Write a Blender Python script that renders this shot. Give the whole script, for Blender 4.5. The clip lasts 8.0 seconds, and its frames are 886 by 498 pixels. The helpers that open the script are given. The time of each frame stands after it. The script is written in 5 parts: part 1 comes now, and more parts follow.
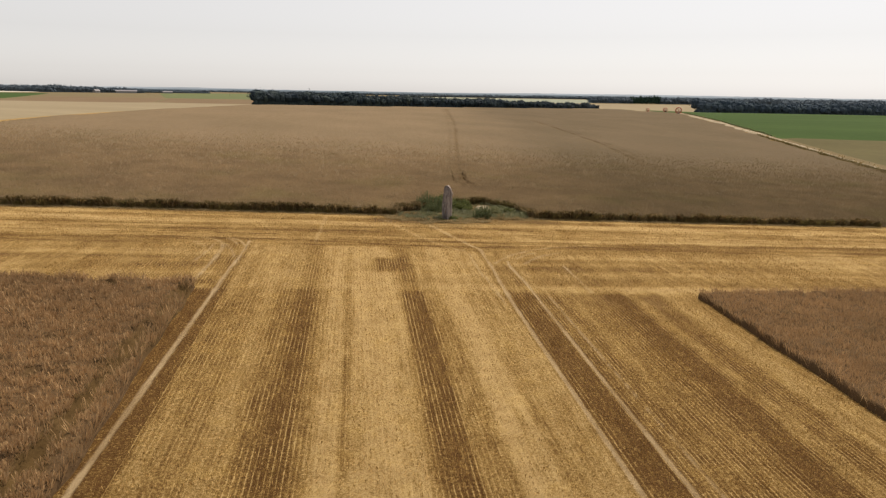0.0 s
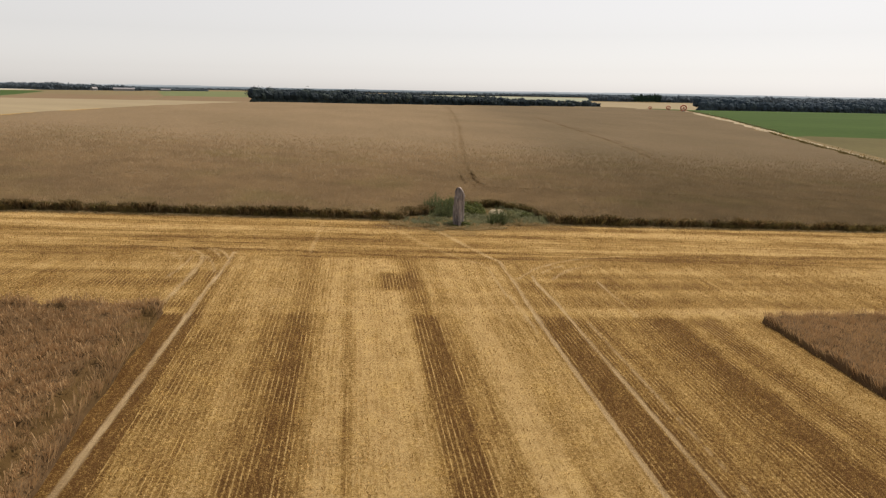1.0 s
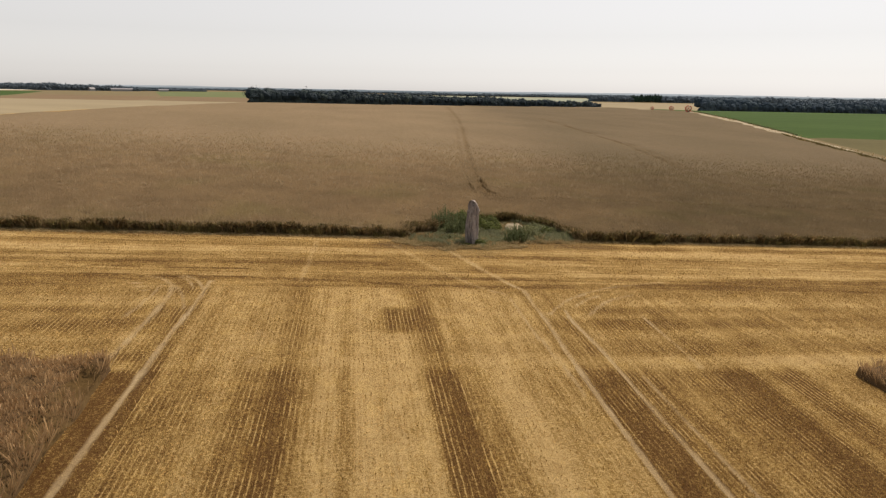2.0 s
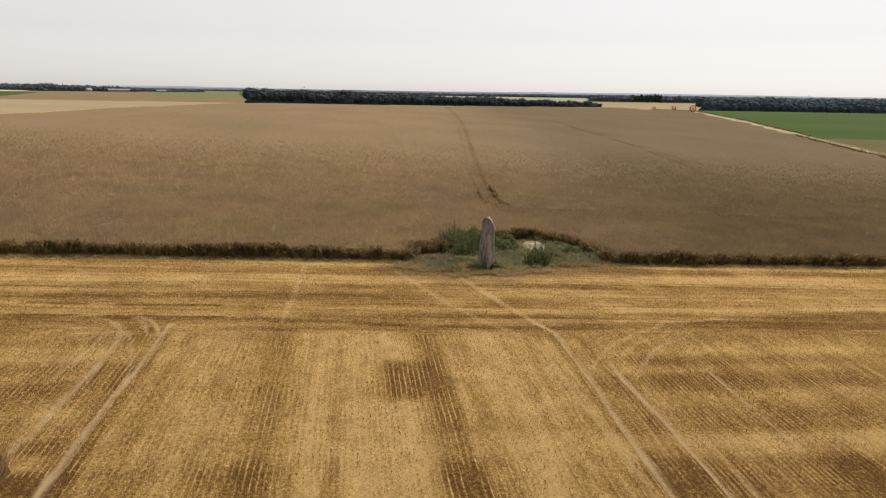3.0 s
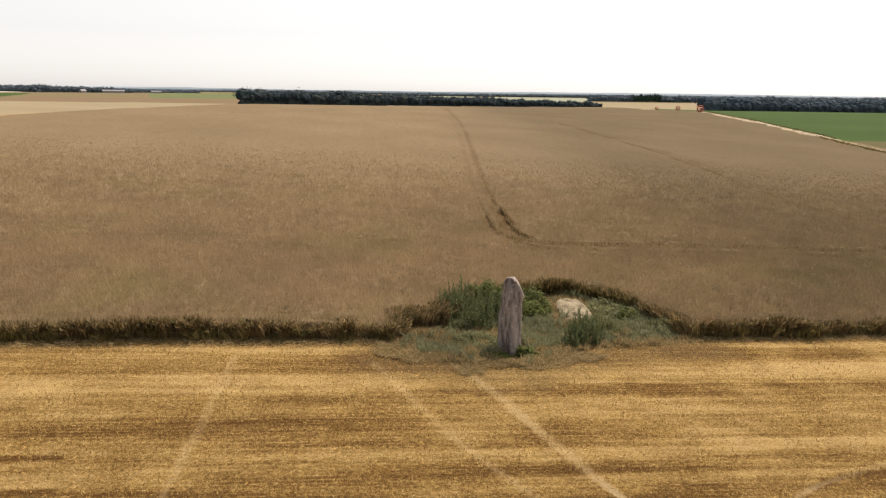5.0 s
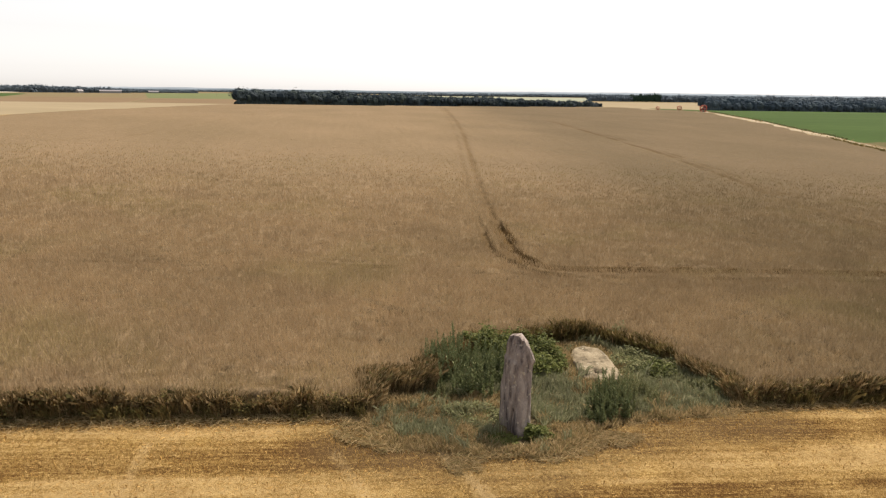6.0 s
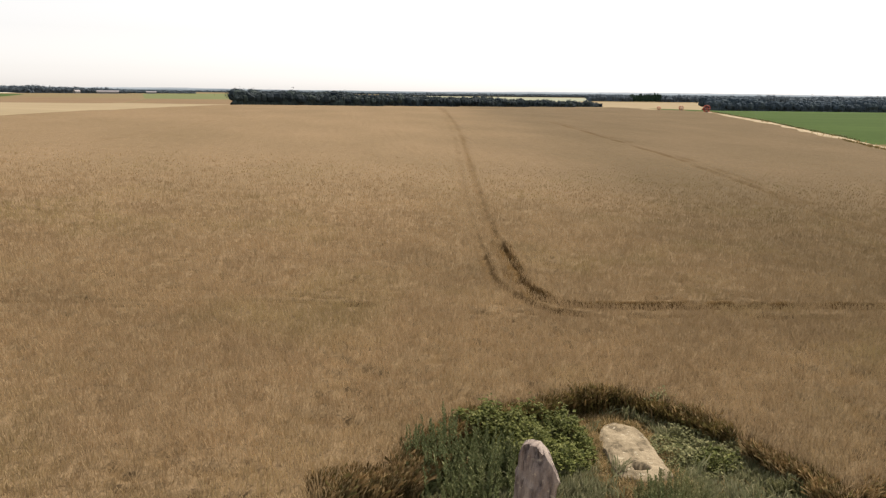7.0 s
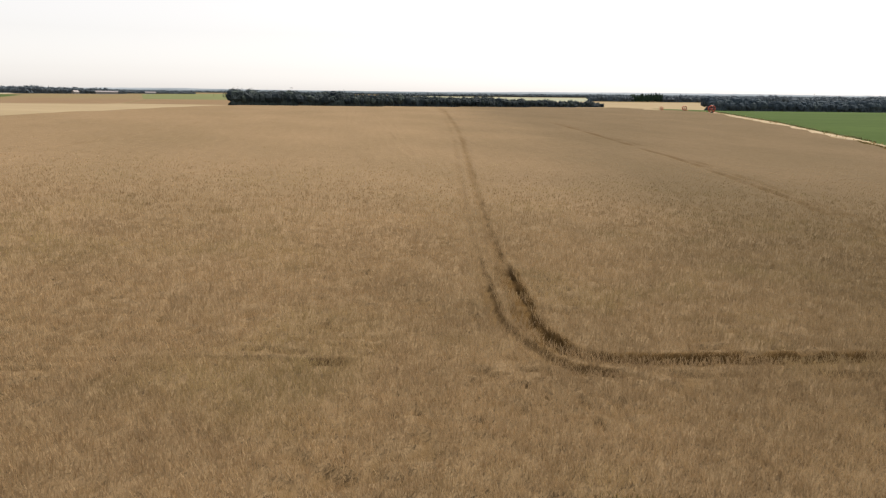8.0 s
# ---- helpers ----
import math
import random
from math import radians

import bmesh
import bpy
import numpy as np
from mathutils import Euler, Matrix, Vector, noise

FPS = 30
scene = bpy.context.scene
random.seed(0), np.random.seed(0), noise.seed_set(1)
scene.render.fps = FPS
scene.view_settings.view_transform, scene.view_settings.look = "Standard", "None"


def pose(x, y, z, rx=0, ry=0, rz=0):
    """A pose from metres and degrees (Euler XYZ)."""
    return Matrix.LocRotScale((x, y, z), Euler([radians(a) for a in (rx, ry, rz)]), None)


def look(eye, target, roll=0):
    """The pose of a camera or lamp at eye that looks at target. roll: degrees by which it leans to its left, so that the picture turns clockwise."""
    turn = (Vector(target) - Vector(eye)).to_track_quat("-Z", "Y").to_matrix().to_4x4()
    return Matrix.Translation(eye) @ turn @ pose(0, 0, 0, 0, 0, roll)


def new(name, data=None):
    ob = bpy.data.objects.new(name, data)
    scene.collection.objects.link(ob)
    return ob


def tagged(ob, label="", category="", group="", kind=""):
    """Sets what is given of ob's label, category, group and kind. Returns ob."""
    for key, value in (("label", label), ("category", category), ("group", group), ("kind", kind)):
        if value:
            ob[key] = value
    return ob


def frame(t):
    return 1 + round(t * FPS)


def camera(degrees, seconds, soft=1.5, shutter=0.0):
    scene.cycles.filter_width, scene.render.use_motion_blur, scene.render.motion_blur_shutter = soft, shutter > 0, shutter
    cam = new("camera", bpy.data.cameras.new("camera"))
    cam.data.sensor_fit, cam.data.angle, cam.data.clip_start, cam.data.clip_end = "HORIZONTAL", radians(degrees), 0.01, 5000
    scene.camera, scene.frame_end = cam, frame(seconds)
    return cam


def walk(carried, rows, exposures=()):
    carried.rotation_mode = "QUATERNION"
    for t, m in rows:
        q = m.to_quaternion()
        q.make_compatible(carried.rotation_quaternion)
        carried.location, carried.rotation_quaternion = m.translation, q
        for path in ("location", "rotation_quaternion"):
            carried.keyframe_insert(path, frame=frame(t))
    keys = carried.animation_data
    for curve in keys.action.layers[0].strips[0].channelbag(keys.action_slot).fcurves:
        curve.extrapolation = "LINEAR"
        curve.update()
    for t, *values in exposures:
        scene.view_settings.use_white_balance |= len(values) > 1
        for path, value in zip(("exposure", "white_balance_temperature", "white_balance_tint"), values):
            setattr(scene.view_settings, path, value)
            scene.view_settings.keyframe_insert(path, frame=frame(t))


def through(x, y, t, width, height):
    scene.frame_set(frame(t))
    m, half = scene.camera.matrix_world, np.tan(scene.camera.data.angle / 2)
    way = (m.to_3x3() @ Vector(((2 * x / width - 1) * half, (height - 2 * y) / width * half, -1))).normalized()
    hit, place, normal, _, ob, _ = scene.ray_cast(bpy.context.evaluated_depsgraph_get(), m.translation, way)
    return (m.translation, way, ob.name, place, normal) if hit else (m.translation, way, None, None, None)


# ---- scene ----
cam = camera(63, 8.0, 1.25, 0.06)
ROWS = [
    (0.0, 0.504, -1.584, 12.505, 77.805, -1.005, -6.800),
    (0.5, 0.428, 2.352, 12.110, 77.732, -1.037, -6.826),
    (1.0, 0.374, 6.330, 11.815, 77.678, -1.061, -6.869),
    (1.5, 0.355, 10.388, 11.755, 77.696, -1.079, -6.915),
    (3.0, 0.682, 22.881, 11.606, 77.727, -0.965, -7.045),
    (3.5, 0.900, 26.894, 11.622, 77.740, -0.912, -7.088),
    (4.0, 1.242, 30.881, 11.630, 77.757, -0.860, -7.144),
    (5.5, 3.282, 43.034, 11.476, 77.745, -0.800, -7.257),
    (6.0, 4.006, 46.857, 11.483, 77.739, -0.770, -7.299),
    (6.5, 4.704, 50.645, 11.509, 77.743, -0.738, -7.341),
    (7.0, 5.353, 54.457, 11.512, 77.749, -0.707, -7.368),
    (7.5, 5.998, 58.251, 11.507, 77.758, -0.683, -7.359),
    (8.0, 6.625, 62.059, 11.500, 77.763, -0.669, -7.329),
]
EXPOSURES = [(0.0, -0.06, 6620, 13), (1.5, -0.08, 6620, 13), (4.0, 0.08, 6620, 13), (5.5, 0.34, 6620, 13), (6.5, 0.37, 6620, 13), (8.0, 0.29, 6620, 13)]
walk(cam, [(t, pose(x, y, z, rx, ry, rz)) for t, x, y, z, rx, ry, rz in ROWS], EXPOSURES)

# ---- light ----
SUN_AZ, SUN_EL = 46.0, 59.0  # degrees from +y towards +x, and above the horizon
world = bpy.data.worlds.new("hazy_summer_sky")
scene.world = world
world.use_nodes = True
wn = world.node_tree.nodes
sky = wn.new("ShaderNodeTexSky")
sky.sky_type = "NISHITA"
sky.sun_disc = False
sky.sun_elevation, sky.sun_rotation = radians(SUN_EL), radians(SUN_AZ)
sky.air_density, sky.dust_density, sky.ozone_density, sky.altitude = 1.0, 0.7, 1.0, 140.0
wn["Background"].inputs["Strength"].default_value = 0.122
haze = wn.new("ShaderNodeHueSaturation")  # summer haze takes most of the blue out
haze.inputs["Saturation"].default_value = 0.16
world.node_tree.links.new(sky.outputs["Color"], haze.inputs["Color"])
veil = wn.new("ShaderNodeMix")  # thin high cloud evens the sky out
veil.data_type = "RGBA"
veil.inputs[0].default_value = 0.22
veil.inputs[7].default_value = (7.6, 7.35, 6.75, 1)
world.node_tree.links.new(haze.outputs["Color"], veil.inputs[6])
world.node_tree.links.new(veil.outputs[2], wn["Background"].inputs["Color"])
sun = bpy.data.lights.new("sun", "SUN")
sun.energy, sun.angle, sun.color = 5.0, radians(0.6), (1.0, 0.89, 0.73)
sun_ob = new("sun", sun)
to_sun = Vector((math.sin(radians(SUN_AZ)) * math.cos(radians(SUN_EL)), math.cos(radians(SUN_AZ)) * math.cos(radians(SUN_EL)), math.sin(radians(SUN_EL))))
sun_ob.matrix_world = look(to_sun * 300, (0, 0, 0))

# ---- numbers and noise ----
def lattice(ix, iy, seed):
    h = (ix.astype(np.int64) * 374761393 + iy.astype(np.int64) * 668265263 + seed * 1442695041) & 0x7FFFFFFF
    h = ((h ^ (h >> 13)) * 1274126177) & 0x7FFFFFFF
    return ((h ^ (h >> 16)) & 0xFFFF) / 65535.0


def vnoise(x, y, seed=0):
    """Smooth value noise, 0 to 1, one cell a unit."""
    x, y = np.asarray(x, float), np.asarray(y, float)
    ix, iy = np.floor(x), np.floor(y)
    fx, fy = x - ix, y - iy
    fx, fy = fx * fx * (3 - 2 * fx), fy * fy * (3 - 2 * fy)
    a, b = lattice(ix, iy, seed), lattice(ix + 1, iy, seed)
    c, d = lattice(ix, iy + 1, seed), lattice(ix + 1, iy + 1, seed)
    return (a + (b - a) * fx) * (1 - fy) + (c + (d - c) * fx) * fy


def fbm(x, y, seed=0, octaves=3):
    total, amp, norm = 0.0, 1.0, 0.0
    for o in range(octaves):
        total = total + amp * vnoise(x * 2 ** o, y * 2 ** o, seed + 17 * o)
        norm += amp
        amp *= 0.5
    return total / norm


def step(a, b, v):
    u = np.clip((v - a) / (b - a), 0, 1)
    return u * u * (3 - 2 * u)


def to_line(x, y, line):
    """Distance in the plan to a polyline."""
    best = np.full(np.shape(x), 1e9)
    for (ax, ay), (bx, by) in zip(line, line[1:]):
        dx, dy = bx - ax, by - ay
        u = np.clip(((x - ax) * dx + (y - ay) * dy) / (dx * dx + dy * dy), 0, 1)
        best = np.minimum(best, np.hypot(x - ax - u * dx, y - ay - u * dy))
    return best


def rounded(line, times=3):
    """The polyline with its corners cut, so that it bends like a wheel track."""
    for _ in range(times):
        out = [line[0]]
        for (ax, ay), (bx, by) in zip(line, line[1:]):
            out += [(0.75 * ax + 0.25 * bx, 0.75 * ay + 0.25 * by), (0.25 * ax + 0.75 * bx, 0.25 * ay + 0.75 * by)]
        line = out + [line[-1]]
    return line


# ---- lie of the land ----
LAND_Y = np.array([-600, -100, 0, 60, 100, 140, 190, 250, 330, 440, 540, 640, 780, 1000, 1300, 1700, 2300, 3200, 4600.0])
LAND_Z = np.array([-3.0, -2.6, -1.28, 0.19, 1.19, 2.05, 2.75, 3.15, 3.2, 2.7, 1.3, -1.0, -3.4, -4.6, -4.4, -2.6, -0.5, 1.8, 3.6])
LAND_S = np.array([-.010, -.030, -.035, -.037, -.038, -.038, -.035, -.026, -.014, -.0045, -.003, -.003, -.003, -.004, -.004, -.003, -.002, -.001, 0])
land_t = np.arange(-700, 4800, 4.0)
land_k = np.exp(-0.5 * (np.arange(-10, 11) / 4.0) ** 2)
land_k /= land_k.sum()
land_p = np.convolve(np.pad(np.interp(land_t, LAND_Y, LAND_Z), 10, mode="edge"), land_k, mode="valid")
land_s = np.convolve(np.pad(np.interp(land_t, LAND_Y, LAND_S), 10, mode="edge"), land_k, mode="valid")


def land(x, y):
    """Height of the bare ground: a plain that falls gently to the right, with a low crest far ahead."""
    x, y = np.asarray(x, float), np.asarray(y, float)
    wide = 260.0 * np.tanh(x / 260.0)
    z = np.interp(y, land_t, land_p) + np.interp(y, land_t, land_s) * wide
    z = z - 1.0e-3 * np.maximum(0, y - 60) / 30 * wide * np.exp(-((y - 75) / 60) ** 2)
    return z - 5.0 * step(300, 620, x) * np.exp(-((y - 1000) / 300) ** 2)


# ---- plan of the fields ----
def far_edge(x):
    """y of the standing wheat's front edge beyond the stubble."""
    return 70.1 + 0.05 * x + 0.65 * step(8, 2, x) + 0.25 * step(4, -8, x) + 0.35 * step(16, 20, x) + 0.35 * (vnoise(x * 0.35, x * 0 + 3, 5) - 0.5)


def verge_x(y):
    return 110.2 + 0.316 * (y - 143.0)


def island(x, y):
    """Distance outwards from the weedy patch round the standing stone, in metres."""
    a = np.mod(np.degrees(np.arctan2(y - 72.5, x - 12.5)) + 90, 360) - 90
    reach = np.interp(a, [-90, -40, -3, 7, 21, 35, 50, 62, 75, 100, 133, 157, 168, 175, 180, 193, 215, 270], [6.0, 6.4, 6.7, 6.3, 6.15, 6.05, 6.3, 6.35, 6.0, 5.0, 5.1, 5.6, 5.6, 5.7, 5.8, 6.2, 6.4, 6.0])
    notch = np.maximum.reduce([4.6 - x, x - 8.0, y - 72.8])
    return np.minimum(np.hypot(x - 12.5, y - 72.5) - reach, notch) + 0.8 * (fbm(x * 0.8, y * 0.8, 9) - 0.5)


def patch_edge(x, y):
    """The same patch, cut off in front where the stubble begins."""
    front = np.interp(x, [1.5, 3.3, 4.8, 6.0, 8.2, 10.75, 12.0, 13.4, 17.2, 18.4, 20.5], [70.1, 69.4, 68.7, 68.2, 67.8, 68.0, 69.0, 69.8, 70.5, 70.8, 71.0]) - y + 0.7 * (fbm(x * 0.9, y * 0.9, 19) - 0.5) + 0.35 * (vnoise(x * 3.1, y * 3.1, 20) - 0.5)
    return np.maximum(island(x, y), front)


def in_far_wheat(x, y):
    top = 748.0 + 0.494 * (x + 98.0)
    left = x - (-75.0 + 0.028 * y)
    return np.minimum.reduce([y - far_edge(x), verge_x(y) - x, left, top - y, island(x, y)])


def in_left_wheat(x, y):
    return np.minimum.reduce([-9.25 - 0.018 * (y - 23) + 0.25 * (vnoise(y * 0.4, y * 0 + 1, 3) - 0.5) - x, 44.3 + 0.4 * (vnoise(x * 0.5, x * 0, 4) - 0.5) - y, x + 150, y + 120])


def in_right_wheat(x, y):
    return np.minimum.reduce([x - 24.0 - 0.25 * (vnoise(y * 0.4, y * 0 + 7, 6) - 0.5), 44.2 + 0.09 * (x - 24) - y, 190 - x, y + 120])


# wheel tracks through the standing crop: line, depth, half width, how lasting
SPRAYER_TRACKS = [
    (rounded([(77, 650), (33.6, 240), (21.7, 151.7), (17.6, 120.3), (15.9, 105), (15.5, 99.5)]), 0.42, 0.20, 0.85),
    (rounded([(15.7, 103), (15.36, 97.6)]), 0.62, 0.34, 1.25),
    (rounded([(15.36, 97.6), (14.85, 94.0), (15.0, 91.6), (15.7, 89.9), (17.0, 88.9), (22, 88.75), (60, 90.0), (115, 92)]), 0.66, 0.34, 1.25),
    (rounded([(75, 650), (31.9, 240), (20.3, 151.7), (16.1, 120.3), (14.4, 105), (14.0, 99.5)]), 0.22, 0.20, 0.62),
    (rounded([(13.95, 99.5), (13.6, 96.5), (13.45, 92.8), (14.2, 89.4), (15.2, 88.1), (16.6, 87.5)]), 0.34, 0.26, 0.85),
    (rounded([(16.2, 87.6), (17.6, 87.2), (27.7, 86.9), (60, 88.2), (115, 90)]), 0.22, 0.22, 0.40),
]
FAINT_TRACKS = [
    (rounded([(-70, 85.8), (-30, 87.6), (-17, 88.2)]), 0.16, 0.26, 0.40),
    (rounded([(-17, 88.2), (-6, 88.6), (2, 89.0), (6.3, 88.7)]), 0.14, 0.16, 0.40),
    (rounded([(5.2, 88.6), (8.4, 88.8), (13, 89.0)]), 0.30, 0.22, 0.62),
    (rounded([(71, 290), (66.4, 237), (61.5, 179), (56.4, 144), (52.6, 123), (51, 110), (52, 97)]), 0.42, 0.36, 0.58),
    (rounded([(73, 290), (68.4, 237), (63.5, 179), (58.4, 144), (54.6, 123), (53, 110), (54, 97)]), 0.25, 0.34, 0.45),
    (rounded([(-8, 650), (-24, 250), (-31, 150), (-34, 110), (-37, 92), (-48, 87)]), 0.2, 0.3, 0.45),
]
TRAM_LINES = SPRAYER_TRACKS + FAINT_TRACKS

SWATH_X = np.array([-9.9, -9.0, -8.5, -7.9, -7.6, -5.6, -5.2, -4.6, -4.2, -3.5, -3.1, -2.2, -1.9, -1.4, -.9, -.3, -.1, .15, .3, 3.0, 3.3, 3.65, 4.7, 5.0, 6.1, 6.4, 7.5, 7.8, 10.1, 10.5, 12.0, 12.4, 13.0, 14.4, 14.8, 15.2, 16.8, 17.3, 18.5, 18.9, 19.5, 19.9, 21.0, 21.6, 22.6, 24.2])
SWATH_C = np.array([-.2, -.2, -.15, -.08, .46, .42, .54, .54, .38, .34, .12, .12, .40, .55, .80, .78, .50, .50, .78, .74, .46, .08, .10, .44, .50, .82, .80, .62, .60, .12, .14, .32, .46, .40, .64, .40, .38, .14, .14, .60, .56, .30, .36, .68, .70, .45])
HEAD_Y = np.array([44.0, 44.5, 45.0, 45.6, 47, 48.2, 49, 50.5, 51.3, 52.6, 53.4, 54.5, 56.2, 56.8, 57.7, 58.5, 59.1, 59.7, 60.6, 62.3, 63.3, 64.2, 65.2, 66.5, 67.8, 69.2, 69.8, 70.6, 72])
HEAD_C = np.array([.70, .85, .80, .34, .40, .58, .36, .34, .56, .30, .52, .50, .40, .22, .44, .16, .50, .74, .50, .42, .62, .30, .74, .80, .34, .70, .44, .30, .3])
# wheel tracks over the stubble: line, half width, how pale they are pressed
LANE_TRACKS = [
    (rounded([(-8.9, 0), (-8.9, 20), (-8.6, 32), (-8.4, 43), (-8.3, 49.3), (-8.1, 52.6), (-8.1, 57.6)]), 0.105, 0.98),
    (rounded([(10.4, 0), (10.4, 20), (10.45, 40), (10.6, 47.6), (10.8, 51), (10.75, 54.4), (10.9, 56.9), (10.4, 57.8), (9.4, 60.6), (8.3, 64.4), (6.7, 68.4)]), 0.10, 0.83),
    (rounded([(12.3, 0), (12.4, 42), (12.5, 47.5), (12.2, 51.1), (12.4, 53.2)]), 0.095, 0.74),
    (rounded([(13.3, 0), (13.4, 30), (13.3, 44)]), 0.045, 0.62),
    (rounded([(9.9, 42), (9.9, 46.6), (9.5, 50.7), (9.8, 56), (8.4, 57.0), (6.8, 59.6), (5.6, 62.2), (4.6, 65), (3.4, 68.1)]), 0.07, 0.55),
    (rounded([(16.65, 52.2), (16.6, 44.9)]), 0.06, 0.75),
    (rounded([(-4.2, 52.5), (-4.2, 45)]), 0.05, 0.60),
]
TURN_TRACKS = [
    (rounded([(-10.2, 45.0), (-9.95, 47.5), (-9.8, 52.5), (-9.8, 55), (-10.0, 56.4), (-10.7, 57.7), (-11.6, 58.3)]), 0.11, 0.80),
    (rounded([(-11.0, 51), (-10.8, 53.1), (-10.6, 56.7)]), 0.08, 0.75),
    (rounded([(-8.5, 52.3), (-9.0, 54.5), (-9.7, 56.2), (-10.7, 57.8)]), 0.07, 0.60),
    (rounded([(-8.2, 55.8), (-8.7, 57.4), (-9.3, 58.2), (-9.8, 58.5)]), 0.07, 0.70),
    (rounded([(-8.8, 56.0), (-9.2, 57.3), (-9.7, 58.1), (-10.1, 58.3)]), 0.06, 0.62),
    (rounded([(-11.2, 55.3), (-11.7, 56.3), (-12.3, 57.0)]), 0.06, 0.60),
    (rounded([(11.3, 52.4), (12.2, 53.9), (13.2, 55.3), (14.6, 56.4)]), 0.085, 0.72),
    (rounded([(13.6, 52.4), (14.6, 53.9), (15.8, 55.3), (17.6, 56.4)]), 0.085, 0.66),
    (rounded([(13.3, 54.0), (14.2, 55.2), (15.4, 56.1)]), 0.06, 0.60),
    (rounded([(13.9, 56.0), (16.3, 57.8), (18.2, 58.6), (21, 59.5)]), 0.07, 0.50),
    (rounded([(-2.4, 68.7), (-2.6, 62.8), (-2.85, 58)]), 0.07, 0.50),
    (rounded([(-45, 68.2), (0, 70.2)]), 0.20, 0.30),
]
WHEEL_TRACKS = LANE_TRACKS + TURN_TRACKS

# shadowed gaps between swaths, painted as dark soil lines without any dip
FURROW_SHADE = [rounded([(-16, 60.5), (-10.5, 60.4), (-6.4, 60.6)]), rounded([(-16, 58.6), (-10, 58.75), (-4, 58.5), (3, 57.8), (8, 57.5)]), rounded([(16.9, 58.0), (18.9, 58.9), (27, 59.0)])]


def residue(x, y):
    """How thickly straw covers the harvested ground (0 bare soil, 1 straw), and how far wheels have pressed it pale."""
    wx = x + 0.25 * (fbm(x * 0.5, y * 0.08, 21) - 0.5)
    up_down = np.interp(wx, SWATH_X, SWATH_C)
    up_down = np.where(wx < -9.9, 0.55 + 0.3 * (vnoise(wx * 0.35, y * 0.03, 22) - 0.5), up_down)
    up_down = np.where(wx > 24.2, 0.55 + 0.5 * (vnoise(wx * 0.35, y * 0.03, 23) - 0.5), up_down)
    up_down = up_down + 0.36 * step(44.0, 45.5, y) * (1 - up_down) - 0.10 * step(10, 12, x) * (1 - step(44, 45, y))
    wy = y + 1.6 * (fbm(x * 0.8, y * 0.5, 33) - 0.5)
    up_down = up_down - 0.85 * up_down * step(1.3, 2.3, x) * step(4.8, 3.9, x) * step(48.8, 50.0, wy) * step(53.6, 52.2, wy)
    hy = y - 0.05 * (x + 5) + 0.5 * (fbm(x * 0.06, y * 0.4, 24) - 0.5)
    along = np.interp(hy, HEAD_Y, HEAD_C) + 0.6 * (fbm(x * 0.07, hy * 0.9, 25) - 0.5) + 0.5 * (fbm(x * 0.32, y * 0.55, 32) - 0.5)
    w = step(55.6, 57.4, y - 0.03 * x + 1.2 * (vnoise(x * 0.7, y * 0.2, 26) - 0.5))
    turn = np.maximum(w, step(44.0, 44.6, y - 0.03 * x) * (0.22 + 0.65 * step(-7.5, -9.5, x) + 0.5 * step(12, 15, x)))
    c = up_down * (1 - turn) + along * turn
    streak = np.where(w > 0.5, 1.7 * (fbm(x * 0.12, y * 3.6, 27) - 0.5), fbm(x * 2.6, y * 0.08, 28) - 0.5)
    c = c + 0.40 * streak + 0.16 * (fbm(x * 0.8, y * 0.8, 29) - 0.5)
    pressed = np.zeros(np.shape(x))
    for line, half, much in WHEEL_TRACKS:
        d = (to_line(x, y, line) + 0.07 * (vnoise(x * 2.0, y * 2.0, 30) - 0.5)) / (1 + 0.8 * w * step(58.5, 60, y))
        mark = much * step(half * 1.6, half * 0.7, d) * (0.50 + 0.70 * vnoise(x * 0.9, y * 0.9, 31))
        c = c + 0.4 * mark * w
        pressed = np.maximum(pressed, mark * (1 - 0.55 * step(58, 60, y)))
    for line in FURROW_SHADE:
        d = to_line(x, y, line) + 0.10 * (vnoise(x * 2.5, y * 2.5, 35) - 0.5)
        c = c - 0.9 * step(0.20, 0.06, d) * step(0.35, 0.6, vnoise(x * 0.5, y * 0.2, 36))
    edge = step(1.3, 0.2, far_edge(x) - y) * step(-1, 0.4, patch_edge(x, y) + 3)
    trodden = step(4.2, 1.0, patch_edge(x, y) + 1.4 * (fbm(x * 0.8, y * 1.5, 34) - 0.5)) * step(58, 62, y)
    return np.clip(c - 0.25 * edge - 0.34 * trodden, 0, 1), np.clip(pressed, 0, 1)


# ---- meshes ----
def mesh_of(name, verts, faces, material, smooth=False, **attributes):
    """A mesh from arrays of places and of equal-sided faces."""
    verts, faces = np.asarray(verts, np.float32), np.asarray(faces, np.int32)
    me = bpy.data.meshes.new(name)
    n, k = faces.shape
    me.vertices.add(len(verts))
    me.vertices.foreach_set("co", verts.ravel())
    me.loops.add(n * k)
    me.loops.foreach_set("vertex_index", faces.ravel())
    me.polygons.add(n)
    me.polygons.foreach_set("loop_start", np.arange(0, n * k, k, dtype=np.int32))
    me.polygons.foreach_set("loop_total", np.full(n, k, np.int32))
    me.polygons.foreach_set("use_smooth", np.full(n, smooth, bool))
    me.materials.append(material)
    for key, values in attributes.items():
        at = me.attributes.new(key, "FLOAT", "POINT")
        at.data.foreach_set("value", np.asarray(values, np.float32))
    me.update(calc_edges=True)
    return me


def under(name, me, parent, label=""):
    """Links a mesh as one part of a thing."""
    ob = new(name, me)
    ob.parent = parent
    return tagged(ob, label) if label else ob


